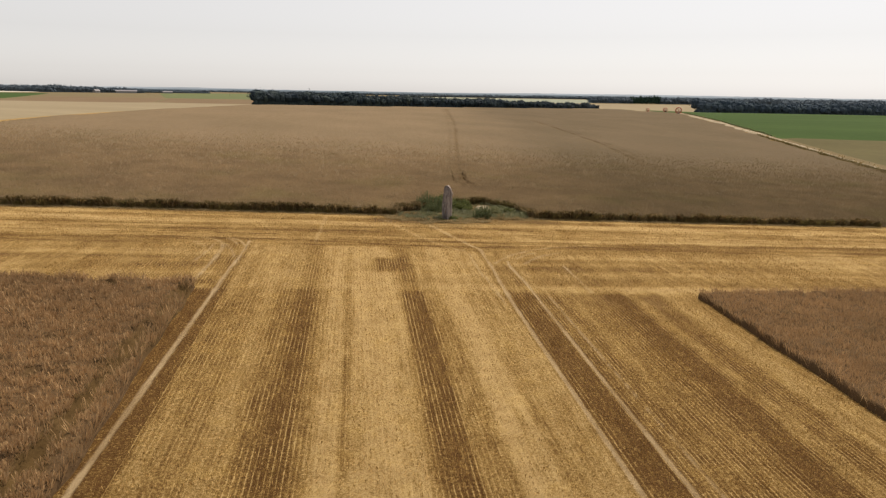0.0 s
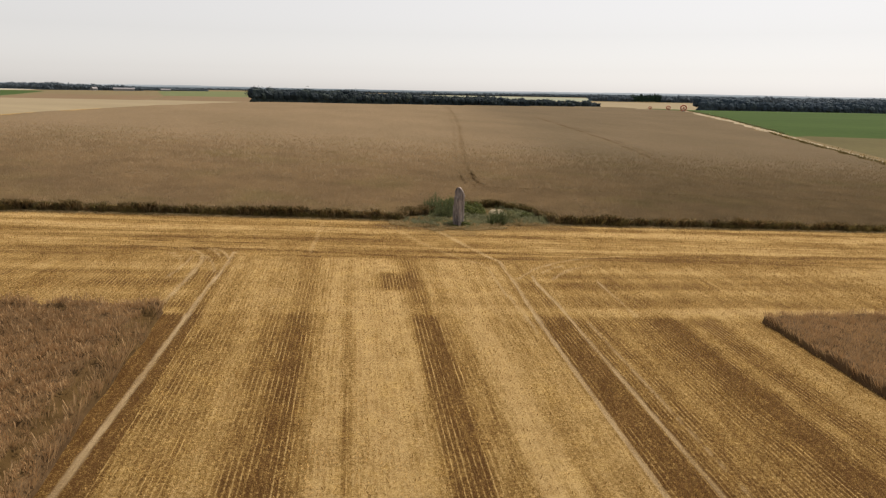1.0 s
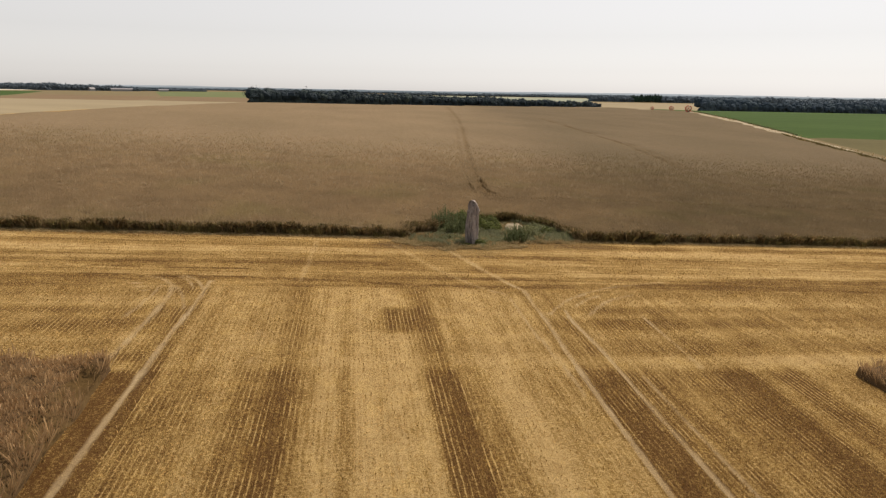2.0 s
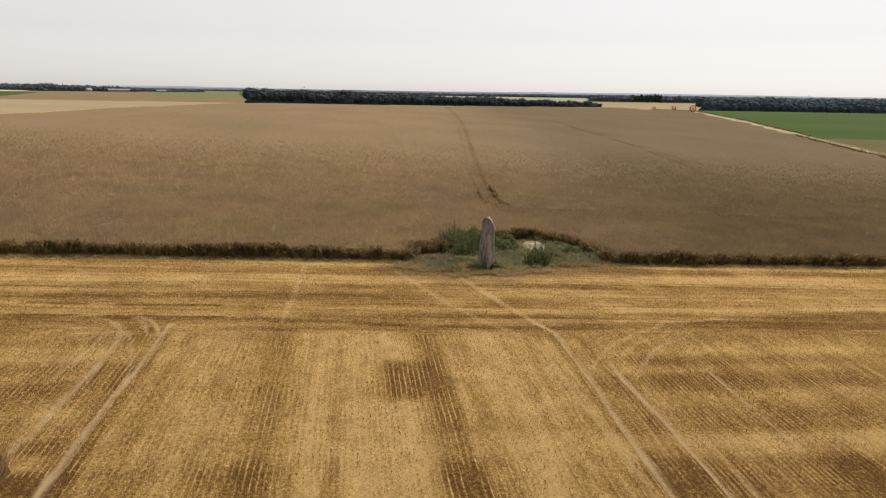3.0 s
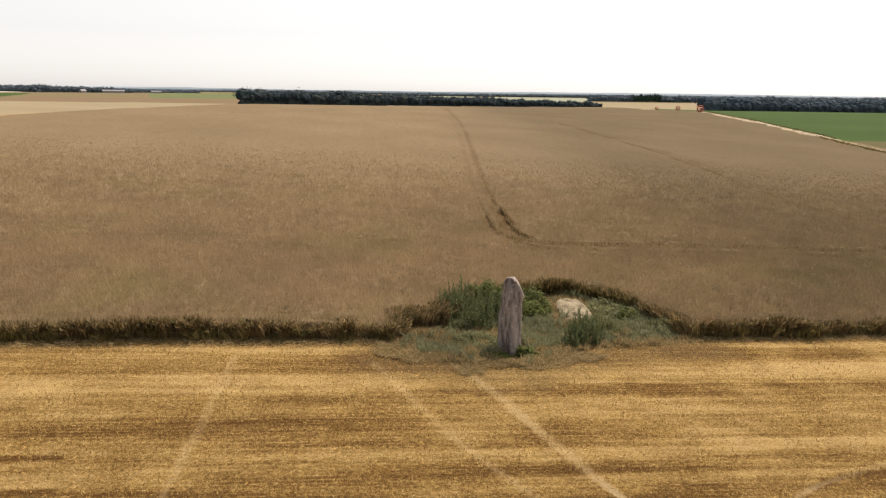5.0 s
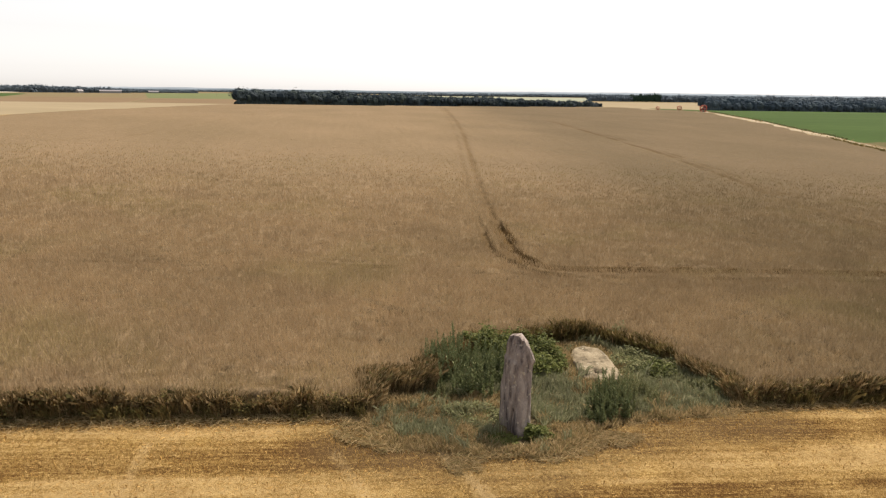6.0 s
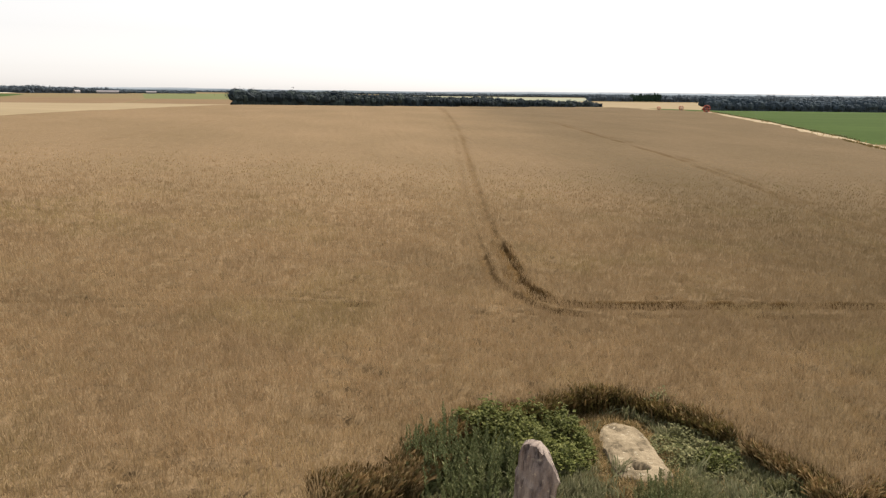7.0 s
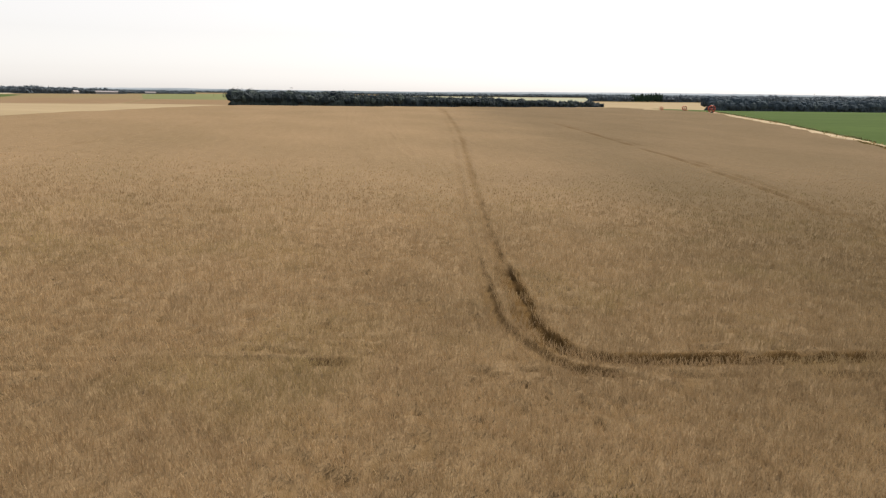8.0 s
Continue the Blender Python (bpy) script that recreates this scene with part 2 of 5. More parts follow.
def part(name, bm, material, parent, label="", smooth=False):
    me = bpy.data.meshes.new(name)
    if smooth:
        for f in bm.faces:
            f.smooth = True
    bm.to_mesh(me)
    bm.free()
    me.materials.append(material)
    return under(name, me, parent, label)


def empty(name, m, label, category, group="", kind=""):
    ob = new(name)
    ob.matrix_world = m
    ob.empty_display_size = 0.3
    return tagged(ob, label, category, group, kind)


def grid_faces(nx, ny, keep=None):
    i, j = np.meshgrid(np.arange(nx - 1), np.arange(ny - 1), indexing="ij")
    a = (i * ny + j).ravel()
    f = np.stack([a, a + ny, a + ny + 1, a + 1], 1)
    return f if keep is None else f[keep.ravel()]


def kites(x, y, z, height, width, lean, rng, bend=0.0):
    """Narrow upright leaf-like blades, one face each: places of the foot, arrays of height and width."""
    n = len(x)
    a, b = rng.uniform(0, 2 * np.pi, n), rng.uniform(0, 2 * np.pi, n)
    side = np.stack([np.cos(a), np.sin(a), np.zeros(n)], 1) * (width / 2)[:, None]
    tip = np.stack([np.cos(b) * lean * height, np.sin(b) * lean * height, height], 1)
    foot = np.stack([x, y, z], 1)
    v = np.empty((n, 4, 3))
    v[:, 0] = foot
    v[:, 1] = foot + tip * 0.62 + side
    v[:, 2] = foot + tip
    v[:, 3] = foot + tip * 0.62 - side + np.stack([np.zeros(n), np.zeros(n), np.full(n, bend)], 1)
    return v.reshape(-1, 3), np.arange(4 * n).reshape(n, 4)


def ears(x, y, z, height, width, lean, rng):
    """Ears of a crop: slim faces, narrow at the foot and ragged at the top."""
    n = len(x)
    a, b = rng.uniform(0, 2 * np.pi, n), rng.uniform(0, 2 * np.pi, n)
    side = np.stack([np.cos(a), np.sin(a), np.zeros(n)], 1) * (width / 2)[:, None]
    tip = np.stack([np.cos(b) * lean * height, np.sin(b) * lean * height, height], 1)
    foot = np.stack([x, y, z], 1)
    v = np.stack([foot, foot + tip * rng.uniform(0.75, 1.0, n)[:, None] + side, foot + tip * rng.uniform(0.8, 1.05, n)[:, None] - side], 1)
    return v.reshape(-1, 3), np.arange(3 * n).reshape(n, 3)


def leaf_mesh(p, d, length, width, rng):
    """One folded leaf at each place p, pointing along d."""
    n = len(p)
    d = d / np.linalg.norm(d, axis=1)[:, None]
    s = np.cross(d, rng.normal(0, 0.35, (n, 3)) + np.array([0, 0, 1.0]))
    s /= np.maximum(1e-6, np.linalg.norm(s, axis=1))[:, None]
    up = np.cross(s, d)
    L, W = length[:, None], width[:, None]
    v = np.stack([p, p + d * L * 0.45 + s * W + up * W * 0.3, p + d * L - up * W * 0.5, p + d * L * 0.45 - s * W + up * W * 0.3], 1)
    return v.reshape(-1, 3), np.arange(4 * n).reshape(n, 4)


# ---- materials ----
def material(name, rough=0.9, gloss=0.03):
    m = bpy.data.materials.new(name)
    m.use_nodes = True
    b = m.node_tree.nodes["Principled BSDF"]
    b.inputs["Roughness"].default_value = rough
    b.inputs["Specular IOR Level"].default_value = gloss
    return m, m.node_tree.nodes, m.node_tree.links, b


def noise_node(nodes, links, scale, detail=4.0, stretch=(1, 1, 1), rough=0.55):
    tc, mp, nz = nodes.new("ShaderNodeTexCoord"), nodes.new("ShaderNodeMapping"), nodes.new("ShaderNodeTexNoise")
    mp.inputs["Scale"].default_value = stretch
    nz.inputs["Scale"].default_value, nz.inputs["Detail"].default_value, nz.inputs["Roughness"].default_value = scale, detail, rough
    links.new(tc.outputs["Object"], mp.inputs["Vector"])
    links.new(mp.outputs["Vector"], nz.inputs["Vector"])
    return nz.outputs["Fac"]


def ramp(nodes, links, fac, stops):
    r = nodes.new("ShaderNodeValToRGB")
    while len(r.color_ramp.elements) < len(stops):
        r.color_ramp.elements.new(0.5)
    for e, (p, c) in zip(r.color_ramp.elements, stops):
        e.position, e.color = p, (*c, 1)
    links.new(fac, r.inputs["Fac"])
    return r.outputs["Color"]


def mix(nodes, links, fac, a, b, kind="MIX"):
    m = nodes.new("ShaderNodeMix")
    m.data_type, m.blend_type = "RGBA", kind
    for key, v in ((0, fac), (6, a), (7, b)):
        if isinstance(v, (int, float)):
            m.inputs[key].default_value = v
        elif isinstance(v, tuple):
            m.inputs[key].default_value = (*v, 1)
        else:
            links.new(v, m.inputs[key])
    return m.outputs[2]


def sums(nodes, links, op, a, b):
    m = nodes.new("ShaderNodeMath")
    m.operation = op
    for key, v in ((0, a), (1, b)):
        if isinstance(v, (int, float)):
            m.inputs[key].default_value = v
        else:
            links.new(v, m.inputs[key])
    return m.outputs[0]


def bump(nodes, links, bsdf, height, strength, distance):
    b = nodes.new("ShaderNodeBump")
    b.inputs["Strength"].default_value, b.inputs["Distance"].default_value = strength, distance
    links.new(height, b.inputs["Height"])
    links.new(b.outputs["Normal"], bsdf.inputs["Normal"])


def varied(name, dark, light, scale, fine, rough=0.9, stretch=(1, 1, 1), relief=0.0, depth=0.05, gloss=0.03):
    """A rough natural surface: two tones mixed by a coarse and a fine noise."""
    m, nodes, links, b = material(name, rough, gloss)
    coarse = noise_node(nodes, links, scale, 3.0, stretch)
    small = noise_node(nodes, links, fine, 5.0, stretch)
    fac = sums(nodes, links, "ADD", sums(nodes, links, "MULTIPLY", coarse, 0.55), sums(nodes, links, "MULTIPLY", small, 0.45))
    links.new(ramp(nodes, links, fac, [(0.30, dark), (0.70, light)]), b.inputs["Base Color"])
    if relief:
        bump(nodes, links, b, small, relief, depth)
    return m


def leafy(name, tones, rough=0.7, through=0.25, olive=0.0, clumps=0.0):
    """Blades and leaves: each piece has a tone of its own between those given, and lets some light through."""
    m, nodes, links, b = material(name, rough, 0.12)
    geo = nodes.new("ShaderNodeNewGeometry")
    tint = ramp(nodes, links, geo.outputs["Random Per Island"], [(i / max(1, len(tones) - 1), c) for i, c in enumerate(tones)])
    patch = noise_node(nodes, links, 0.23, 3.0)
    tint = mix(nodes, links, 0.5, tint, ramp(nodes, links, patch, [(0.3, (0.62, 0.6, 0.58)), (0.7, (1.25, 1.22, 1.15))]), "MULTIPLY")
    if olive:
        weedy = ramp(nodes, links, noise_node(nodes, links, 0.09, 4.0), [(0.52, (1, 1, 1)), (0.66, (0.74, 0.92, 0.62))])
        tint = dim_right_side(nodes, links, mix(nodes, links, olive, tint, weedy, "MULTIPLY"))
    if clumps:
        tint = mix(nodes, links, clumps, tint, ramp(nodes, links, noise_node(nodes, links, 2.4, 3.0), [(0.36, (0.45, 0.46, 0.40)), (0.62, (1.35, 1.25, 1.10))]), "MULTIPLY")
    links.new(tint, b.inputs["Base Color"])
    if through:
        t = nodes.new("ShaderNodeBsdfTranslucent")
        links.new(tint, t.inputs["Color"])
        s = nodes.new("ShaderNodeMixShader")
        s.inputs[0].default_value = through
        links.new(b.outputs[0], s.inputs[1])
        links.new(t.outputs[0], s.inputs[2])
        links.new(s.outputs[0], nodes["Material Output"].inputs["Surface"])
    return m


def dim_right_side(nodes, links, tint):
    """Paints wheat darker beyond the long wheel track, for lens vignetting and backlit shade."""
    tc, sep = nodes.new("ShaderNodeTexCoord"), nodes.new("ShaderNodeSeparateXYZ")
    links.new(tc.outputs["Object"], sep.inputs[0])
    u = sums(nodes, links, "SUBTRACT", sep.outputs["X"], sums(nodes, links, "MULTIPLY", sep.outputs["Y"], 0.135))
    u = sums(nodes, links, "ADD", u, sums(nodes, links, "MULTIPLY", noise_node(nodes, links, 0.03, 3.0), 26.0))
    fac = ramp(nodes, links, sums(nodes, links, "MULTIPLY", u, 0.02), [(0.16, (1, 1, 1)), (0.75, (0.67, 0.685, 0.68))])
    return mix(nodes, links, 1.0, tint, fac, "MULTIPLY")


def stubble_ground():
    m, nodes, links, b = material("stubble_soil", 0.95)
    cover, pressed, rows = nodes.new("ShaderNodeAttribute"), nodes.new("ShaderNodeAttribute"), nodes.new("ShaderNodeAttribute")
    cover.attribute_name, pressed.attribute_name, rows.attribute_name = "cover", "pressed", "across"
    tc, sep = nodes.new("ShaderNodeTexCoord"), nodes.new("ShaderNodeSeparateXYZ")
    links.new(tc.outputs["Object"], sep.inputs[0])
    wob = noise_node(nodes, links, 1.3, 2.0)
    # drill rows 0.21 m apart, up and down the field or along its headland
    coord = mix(nodes, links, rows.outputs["Fac"], sep.outputs["X"], sep.outputs["Y"])
    phase = sums(nodes, links, "ADD", sums(nodes, links, "MULTIPLY", coord, 2 * math.pi / 0.21), sums(nodes, links, "MULTIPLY", wob, 1.3))
    wave = sums(nodes, links, "MULTIPLY", sums(nodes, links, "ADD", sums(nodes, links, "SINE", phase, 0), 1.0), 0.5)
    fine = noise_node(nodes, links, 9.0, 5.0, rough=0.7)
    grit = noise_node(nodes, links, 34.0, 3.0, rough=0.7)
    blotch = noise_node(nodes, links, 0.8, 5.0, rough=0.65)
    patchy = noise_node(nodes, links, 0.55, 4.0, rough=0.6)
    along = noise_node(nodes, links, 5.0, 5.0, (1, 0.10, 1), 0.65)
    over = noise_node(nodes, links, 5.0, 5.0, (0.10, 1, 1), 0.65)
    streak = mix(nodes, links, rows.outputs["Fac"], along, over)
    f = cover.outputs["Fac"]
    calm = sums(nodes, links, "SUBTRACT", 1.25, sums(nodes, links, "MULTIPLY", cover.outputs["Fac"], 0.75))
    # colour darkens in clump hollows: soil between straw, and painted-in shade
    clump = noise_node(nodes, links, 7.5, 6.0, rough=0.78)
    for n, much in ((clump, 2.3), (fine, 0.8), (streak, 1.0), (grit, 2.4)):
        f = sums(nodes, links, "ADD", f, sums(nodes, links, "MULTIPLY", sums(nodes, links, "MULTIPLY", sums(nodes, links, "SUBTRACT", n, 0.5), much), calm))
    strength = sums(nodes, links, "MINIMUM", sums(nodes, links, "MAXIMUM", sums(nodes, links, "MULTIPLY", sums(nodes, links, "SUBTRACT", 0.58, cover.outputs["Fac"]), 2.8), 0.20), 1.0)
    strength = sums(nodes, links, "MULTIPLY", strength, sums(nodes, links, "MINIMUM", 1.0, sums(nodes, links, "MULTIPLY", cover.outputs["Fac"], 8.0)))
    ridge = sums(nodes, links, "SUBTRACT", sums(nodes, links, "POWER", wave, 6.0), 0.22)
    lines = sums(nodes, links, "MULTIPLY", sums(nodes, links, "MULTIPLY", ridge, strength), sums(nodes, links, "SUBTRACT", 1.0, sums(nodes, links, "MULTIPLY", rows.outputs["Fac"], 0.65)))
    broken = sums(nodes, links, "MULTIPLY", sums(nodes, links, "ADD", sums(nodes, links, "MULTIPLY", clump, 0.9), 0.25), ramp(nodes, links, patchy, [(0.36, (0.15, 0.15, 0.15)), (0.60, (1.3, 1.3, 1.3))]))
    f = sums(nodes, links, "ADD", f, sums(nodes, links, "MULTIPLY", sums(nodes, links, "MULTIPLY", lines, broken), 0.95))
    tone = ramp(nodes, links, f, [(0.0, (0.096, 0.049, 0.018)), (0.28, (0.186, 0.107, 0.034)), (0.56, (0.284, 0.183, 0.063)), (0.94, (0.462, 0.325, 0.147))])
    tone = mix(nodes, links, 0.42, tone, ramp(nodes, links, blotch, [(0.34, (0.66, 0.60, 0.52)), (0.52, (1.0, 1.0, 1.0)), (0.68, (1.24, 1.24, 1.10))]), "MULTIPLY")
    tone = mix(nodes, links, pressed.outputs["Fac"], tone, mix(nodes, links, fine, (0.29, 0.205, 0.11), (0.50, 0.385, 0.225)))
    weedy = nodes.new("ShaderNodeAttribute")
    weedy.attribute_name = "weedy"
    tone = mix(nodes, links, weedy.outputs["Fac"], tone, mix(nodes, links, fine, (0.095, 0.078, 0.045), (0.22, 0.175, 0.10)))
    links.new(tone, b.inputs["Base Color"])
    bump(nodes, links, b, sums(nodes, links, "ADD", clump, sums(nodes, links, "MULTIPLY", grit, 0.6)), 1.0, 0.10)
    return m


def wheat_canopy(name, tones):
    m, nodes, links, b = material(name, 0.85)
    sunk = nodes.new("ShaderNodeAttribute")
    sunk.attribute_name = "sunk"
    big = noise_node(nodes, links, 0.05, 4.0, (1, 0.5, 1))
    mid = noise_node(nodes, links, 0.9, 5.0, rough=0.6)
    fine = noise_node(nodes, links, 7.0, 4.0, rough=0.7)
    f = sums(nodes, links, "ADD", sums(nodes, links, "MULTIPLY", mid, 0.45), sums(nodes, links, "MULTIPLY", fine, 0.55))
    tone = ramp(nodes, links, f, [(p, c) for p, c in zip((0.34, 0.52, 0.68), tones)])
    tone = mix(nodes, links, 0.6, tone, ramp(nodes, links, big, [(0.32, (0.80, 0.80, 0.74)), (0.68, (1.14, 1.10, 1.08))]), "MULTIPLY")
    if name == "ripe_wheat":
        tone = dim_right_side(nodes, links, tone)
    # bare soil in tracks and holes, darkened further to paint in their shade
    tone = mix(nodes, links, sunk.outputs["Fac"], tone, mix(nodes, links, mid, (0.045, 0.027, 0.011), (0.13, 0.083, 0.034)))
    links.new(tone, b.inputs["Base Color"])
    bump(nodes, links, b, f, 1.0, 0.12)
    return m


SOIL = stubble_ground()
# crop tops set darker than their ears, painting in the shade between stalks
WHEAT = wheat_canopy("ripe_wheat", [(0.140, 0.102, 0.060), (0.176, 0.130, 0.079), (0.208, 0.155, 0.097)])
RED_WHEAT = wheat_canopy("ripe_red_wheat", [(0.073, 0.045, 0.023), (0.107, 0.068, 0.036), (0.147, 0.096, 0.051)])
RED_STALK = leafy("red_wheat_ears", [(0.335, 0.218, 0.112), (0.42, 0.275, 0.142), (0.49, 0.325, 0.170), (0.355, 0.232, 0.118), (0.56, 0.385, 0.212)], 0.75, 0.28)
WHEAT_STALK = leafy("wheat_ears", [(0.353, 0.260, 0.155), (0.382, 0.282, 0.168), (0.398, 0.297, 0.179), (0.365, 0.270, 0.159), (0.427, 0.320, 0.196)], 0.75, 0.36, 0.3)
EDGE_STALK = leafy("edge_stalks", [(0.243, 0.174, 0.091), (0.106, 0.079, 0.036), (0.358, 0.269, 0.156), (0.138, 0.100, 0.049), (0.471, 0.374, 0.232), (0.154, 0.144, 0.065), (0.097, 0.071, 0.034)], 0.75, 0.3, clumps=0.8)
EDGE_LEAF = leafy("edge_weeds", [(0.174, 0.150, 0.060), (0.110, 0.107, 0.040), (0.286, 0.222, 0.103), (0.134, 0.103, 0.043), (0.222, 0.198, 0.088)], 0.7, 0.3, clumps=0.7)
STRAW = leafy("cut_straw", [(0.333, 0.196, 0.060), (0.438, 0.273, 0.090), (0.544, 0.364, 0.144), (0.265, 0.147, 0.045), (0.484, 0.315, 0.114)], 0.6, 0.1)
DRY_GRASS = leafy("dry_grass", [(0.368, 0.275, 0.140), (0.493, 0.382, 0.219), (0.260, 0.196, 0.097), (0.251, 0.222, 0.104)], 0.8, 0.4)
GREY_GRASS = leafy("grey_green_grass", [(0.196, 0.205, 0.115), (0.284, 0.286, 0.178), (0.156, 0.180, 0.094), (0.382, 0.361, 0.232)], 0.8, 0.4)
NETTLE = leafy("nettle_leaves", [(0.097, 0.123, 0.059), (0.160, 0.192, 0.093), (0.123, 0.153, 0.075), (0.268, 0.291, 0.157)], 0.55, 0.25, clumps=0.35)
BRAMBLE = leafy("bramble_leaves", [(0.078, 0.100, 0.030), (0.127, 0.151, 0.048), (0.186, 0.207, 0.073), (0.103, 0.124, 0.038)], 0.55, 0.3, clumps=0.4)
THISTLE = leafy("mugwort_leaves", [(0.140, 0.158, 0.078), (0.234, 0.240, 0.123), (0.183, 0.200, 0.096), (0.365, 0.351, 0.191)], 0.6, 0.35)
STEM = varied("weed_stems", (0.07, 0.09, 0.03), (0.16, 0.15, 0.06), 1.0, 9.0)
# distance haze is painted into these three leaf colours as blue
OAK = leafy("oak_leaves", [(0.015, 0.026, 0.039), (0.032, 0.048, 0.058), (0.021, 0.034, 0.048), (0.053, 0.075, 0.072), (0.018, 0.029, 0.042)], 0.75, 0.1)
HAZED_OAK = leafy("hazed_oak_leaves", [(0.034, 0.054, 0.080), (0.050, 0.074, 0.100), (0.042, 0.064, 0.090), (0.064, 0.092, 0.108)], 0.9, 0.1)
FAR_HAZED_OAK = leafy("far_hazed_oak_leaves", [(0.078, 0.104, 0.134), (0.094, 0.122, 0.152), (0.086, 0.113, 0.143), (0.108, 0.137, 0.162)], 0.9, 0.1)
PINE = leafy("pine_needles", [(0.029, 0.061, 0.045), (0.044, 0.082, 0.055), (0.037, 0.070, 0.050)], 0.6, 0.1)
BARK = varied("bark", (0.05, 0.04, 0.03), (0.12, 0.10, 0.08), 0.6, 6.0)
STRAW_FIELD = varied("cut_field", (0.208, 0.170, 0.108), (0.272, 0.224, 0.146), 0.02, 0.4, stretch=(0.4, 1.6, 1), relief=0.3)
PALE_STRIP = varied("pale_green_crop", (0.20, 0.215, 0.165), (0.27, 0.285, 0.22), 0.01, 0.3)
PALE_FIELD = varied("pale_field", (0.36, 0.345, 0.28), (0.46, 0.44, 0.36), 0.01, 0.3)
FALLOW = varied("fallow", (0.136, 0.096, 0.058), (0.184, 0.132, 0.080), 0.015, 0.3, relief=0.3)
GREEN_CROP = varied("green_crop", (0.030, 0.056, 0.014), (0.056, 0.090, 0.026), 0.02, 0.5, stretch=(0.4, 1.5, 1), relief=0.5, depth=0.2)
GREEN_FAR = varied("green_far", (0.102, 0.119, 0.053), (0.135, 0.152, 0.074), 0.01, 0.2)
GREY_FIELD = varied("grey_green_crop", (0.078, 0.069, 0.033), (0.117, 0.101, 0.048), 0.03, 0.5, relief=0.4)
VERGE = varied("verge_grass", (0.205, 0.168, 0.111), (0.410, 0.348, 0.254), 0.15, 1.5, relief=0.6)

# ---- ground ----


def spread(*pieces):
    return np.unique(np.concatenate(pieces).round(4))


def geometric(a, b, first, growth=1.12):
    out, s = [a], first
    while abs(out[-1] - a) < abs(b - a):
        out.append(out[-1] + math.copysign(s, b - a))
        s *= growth
    return np.array(out)


gx = spread(np.arange(-11, 25.5, 0.16), np.arange(-9.15, -8.35, 0.07), np.arange(10.15, 10.65, 0.07), np.arange(12.1, 12.7, 0.07), np.arange(-45, -11, 0.45), np.arange(25.5, 60, 0.45), geometric(60, 4200, 0.6), geometric(-45, -4200, 0.6))
gy = spread(np.arange(12, 56, 0.30), np.arange(56, 73, 0.16), geometric(73, 4600, 0.3), geometric(12, -600, 0.5))
X, Y = np.meshgrid(gx, gy, indexing="ij")
near = (np.abs(X) < 150) & (Y > -60) & (Y < 120)
cover, pressed = np.full(X.shape, 0.6), np.zeros(X.shape)
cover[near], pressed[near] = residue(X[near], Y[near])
weedy = step(1.0, -0.7, patch_edge(X, Y) + 0.9 * (fbm(X * 1.6, Y * 1.6, 43) - 0.5))
beyond = step(200, 420, np.hypot(X, Y - 60))
weedy = np.maximum(weedy, beyond)
weedy = np.maximum(weedy, 0.9 * step(-3, 0, X - verge_x(Y)) * step(90, 110, Y))
weedy = np.maximum(weedy, 0.28 * step(3.6, 0.8, patch_edge(X, Y) + 1.2 * (fbm(X * 0.8, Y * 1.5, 34) - 0.5)) * step(58, 62, Y))
cover = cover * (1 - 0.6 * weedy)
across = step(56.2, 56.8, Y - 0.03 * X)
Z = land(X, Y) + np.where(near, 0.05 * (fbm(X * 0.8, Y * 0.8, 41) - 0.5) + 0.10 * weedy * fbm(X, Y, 42) * step(0.6, 1.6, np.hypot(X - 9.5, Y - 69.4)) - 0.03 * pressed, 0)
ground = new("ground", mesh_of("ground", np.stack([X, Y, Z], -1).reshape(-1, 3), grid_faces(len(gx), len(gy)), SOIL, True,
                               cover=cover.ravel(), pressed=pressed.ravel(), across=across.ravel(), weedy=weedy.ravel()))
tagged(ground, "harvested plain of golden stubble with brown soil and pale wheel tracks", "ground", kind="structure")


# ---- standing wheat ----
def worn(x, y, lasting):
    """How far a wheel track has kept the crop down along its length, in patches."""
    return np.clip(step(1.05 - lasting, 1.25 - lasting, 1.4 * fbm(x * 0.25, y * 0.25, 54, 2)) + 0.08, 0, 1) * np.clip(0.35 + 1.1 * vnoise(x * 0.6, y * 0.6, 55), 0, 1)


def bare(x, y):
    """Small holes where the crop stands thin, in loose groups (0 full, 1 hole)."""
    return step(0.59, 0.68, fbm(x * 1.7, y * 2.3, 56, 2)) * step(0.42, 0.6, fbm(x * 0.16, y * 0.22, 57, 2)) * step(135, 110, y)


def far_height(x, y):
    """Wheat height, taller in front than on the crest, fitted to the camera's view."""
    return 0.92 - 0.24 * step(84, 135, y)


def low_height(x, y):
    return 0.66 + 0 * x


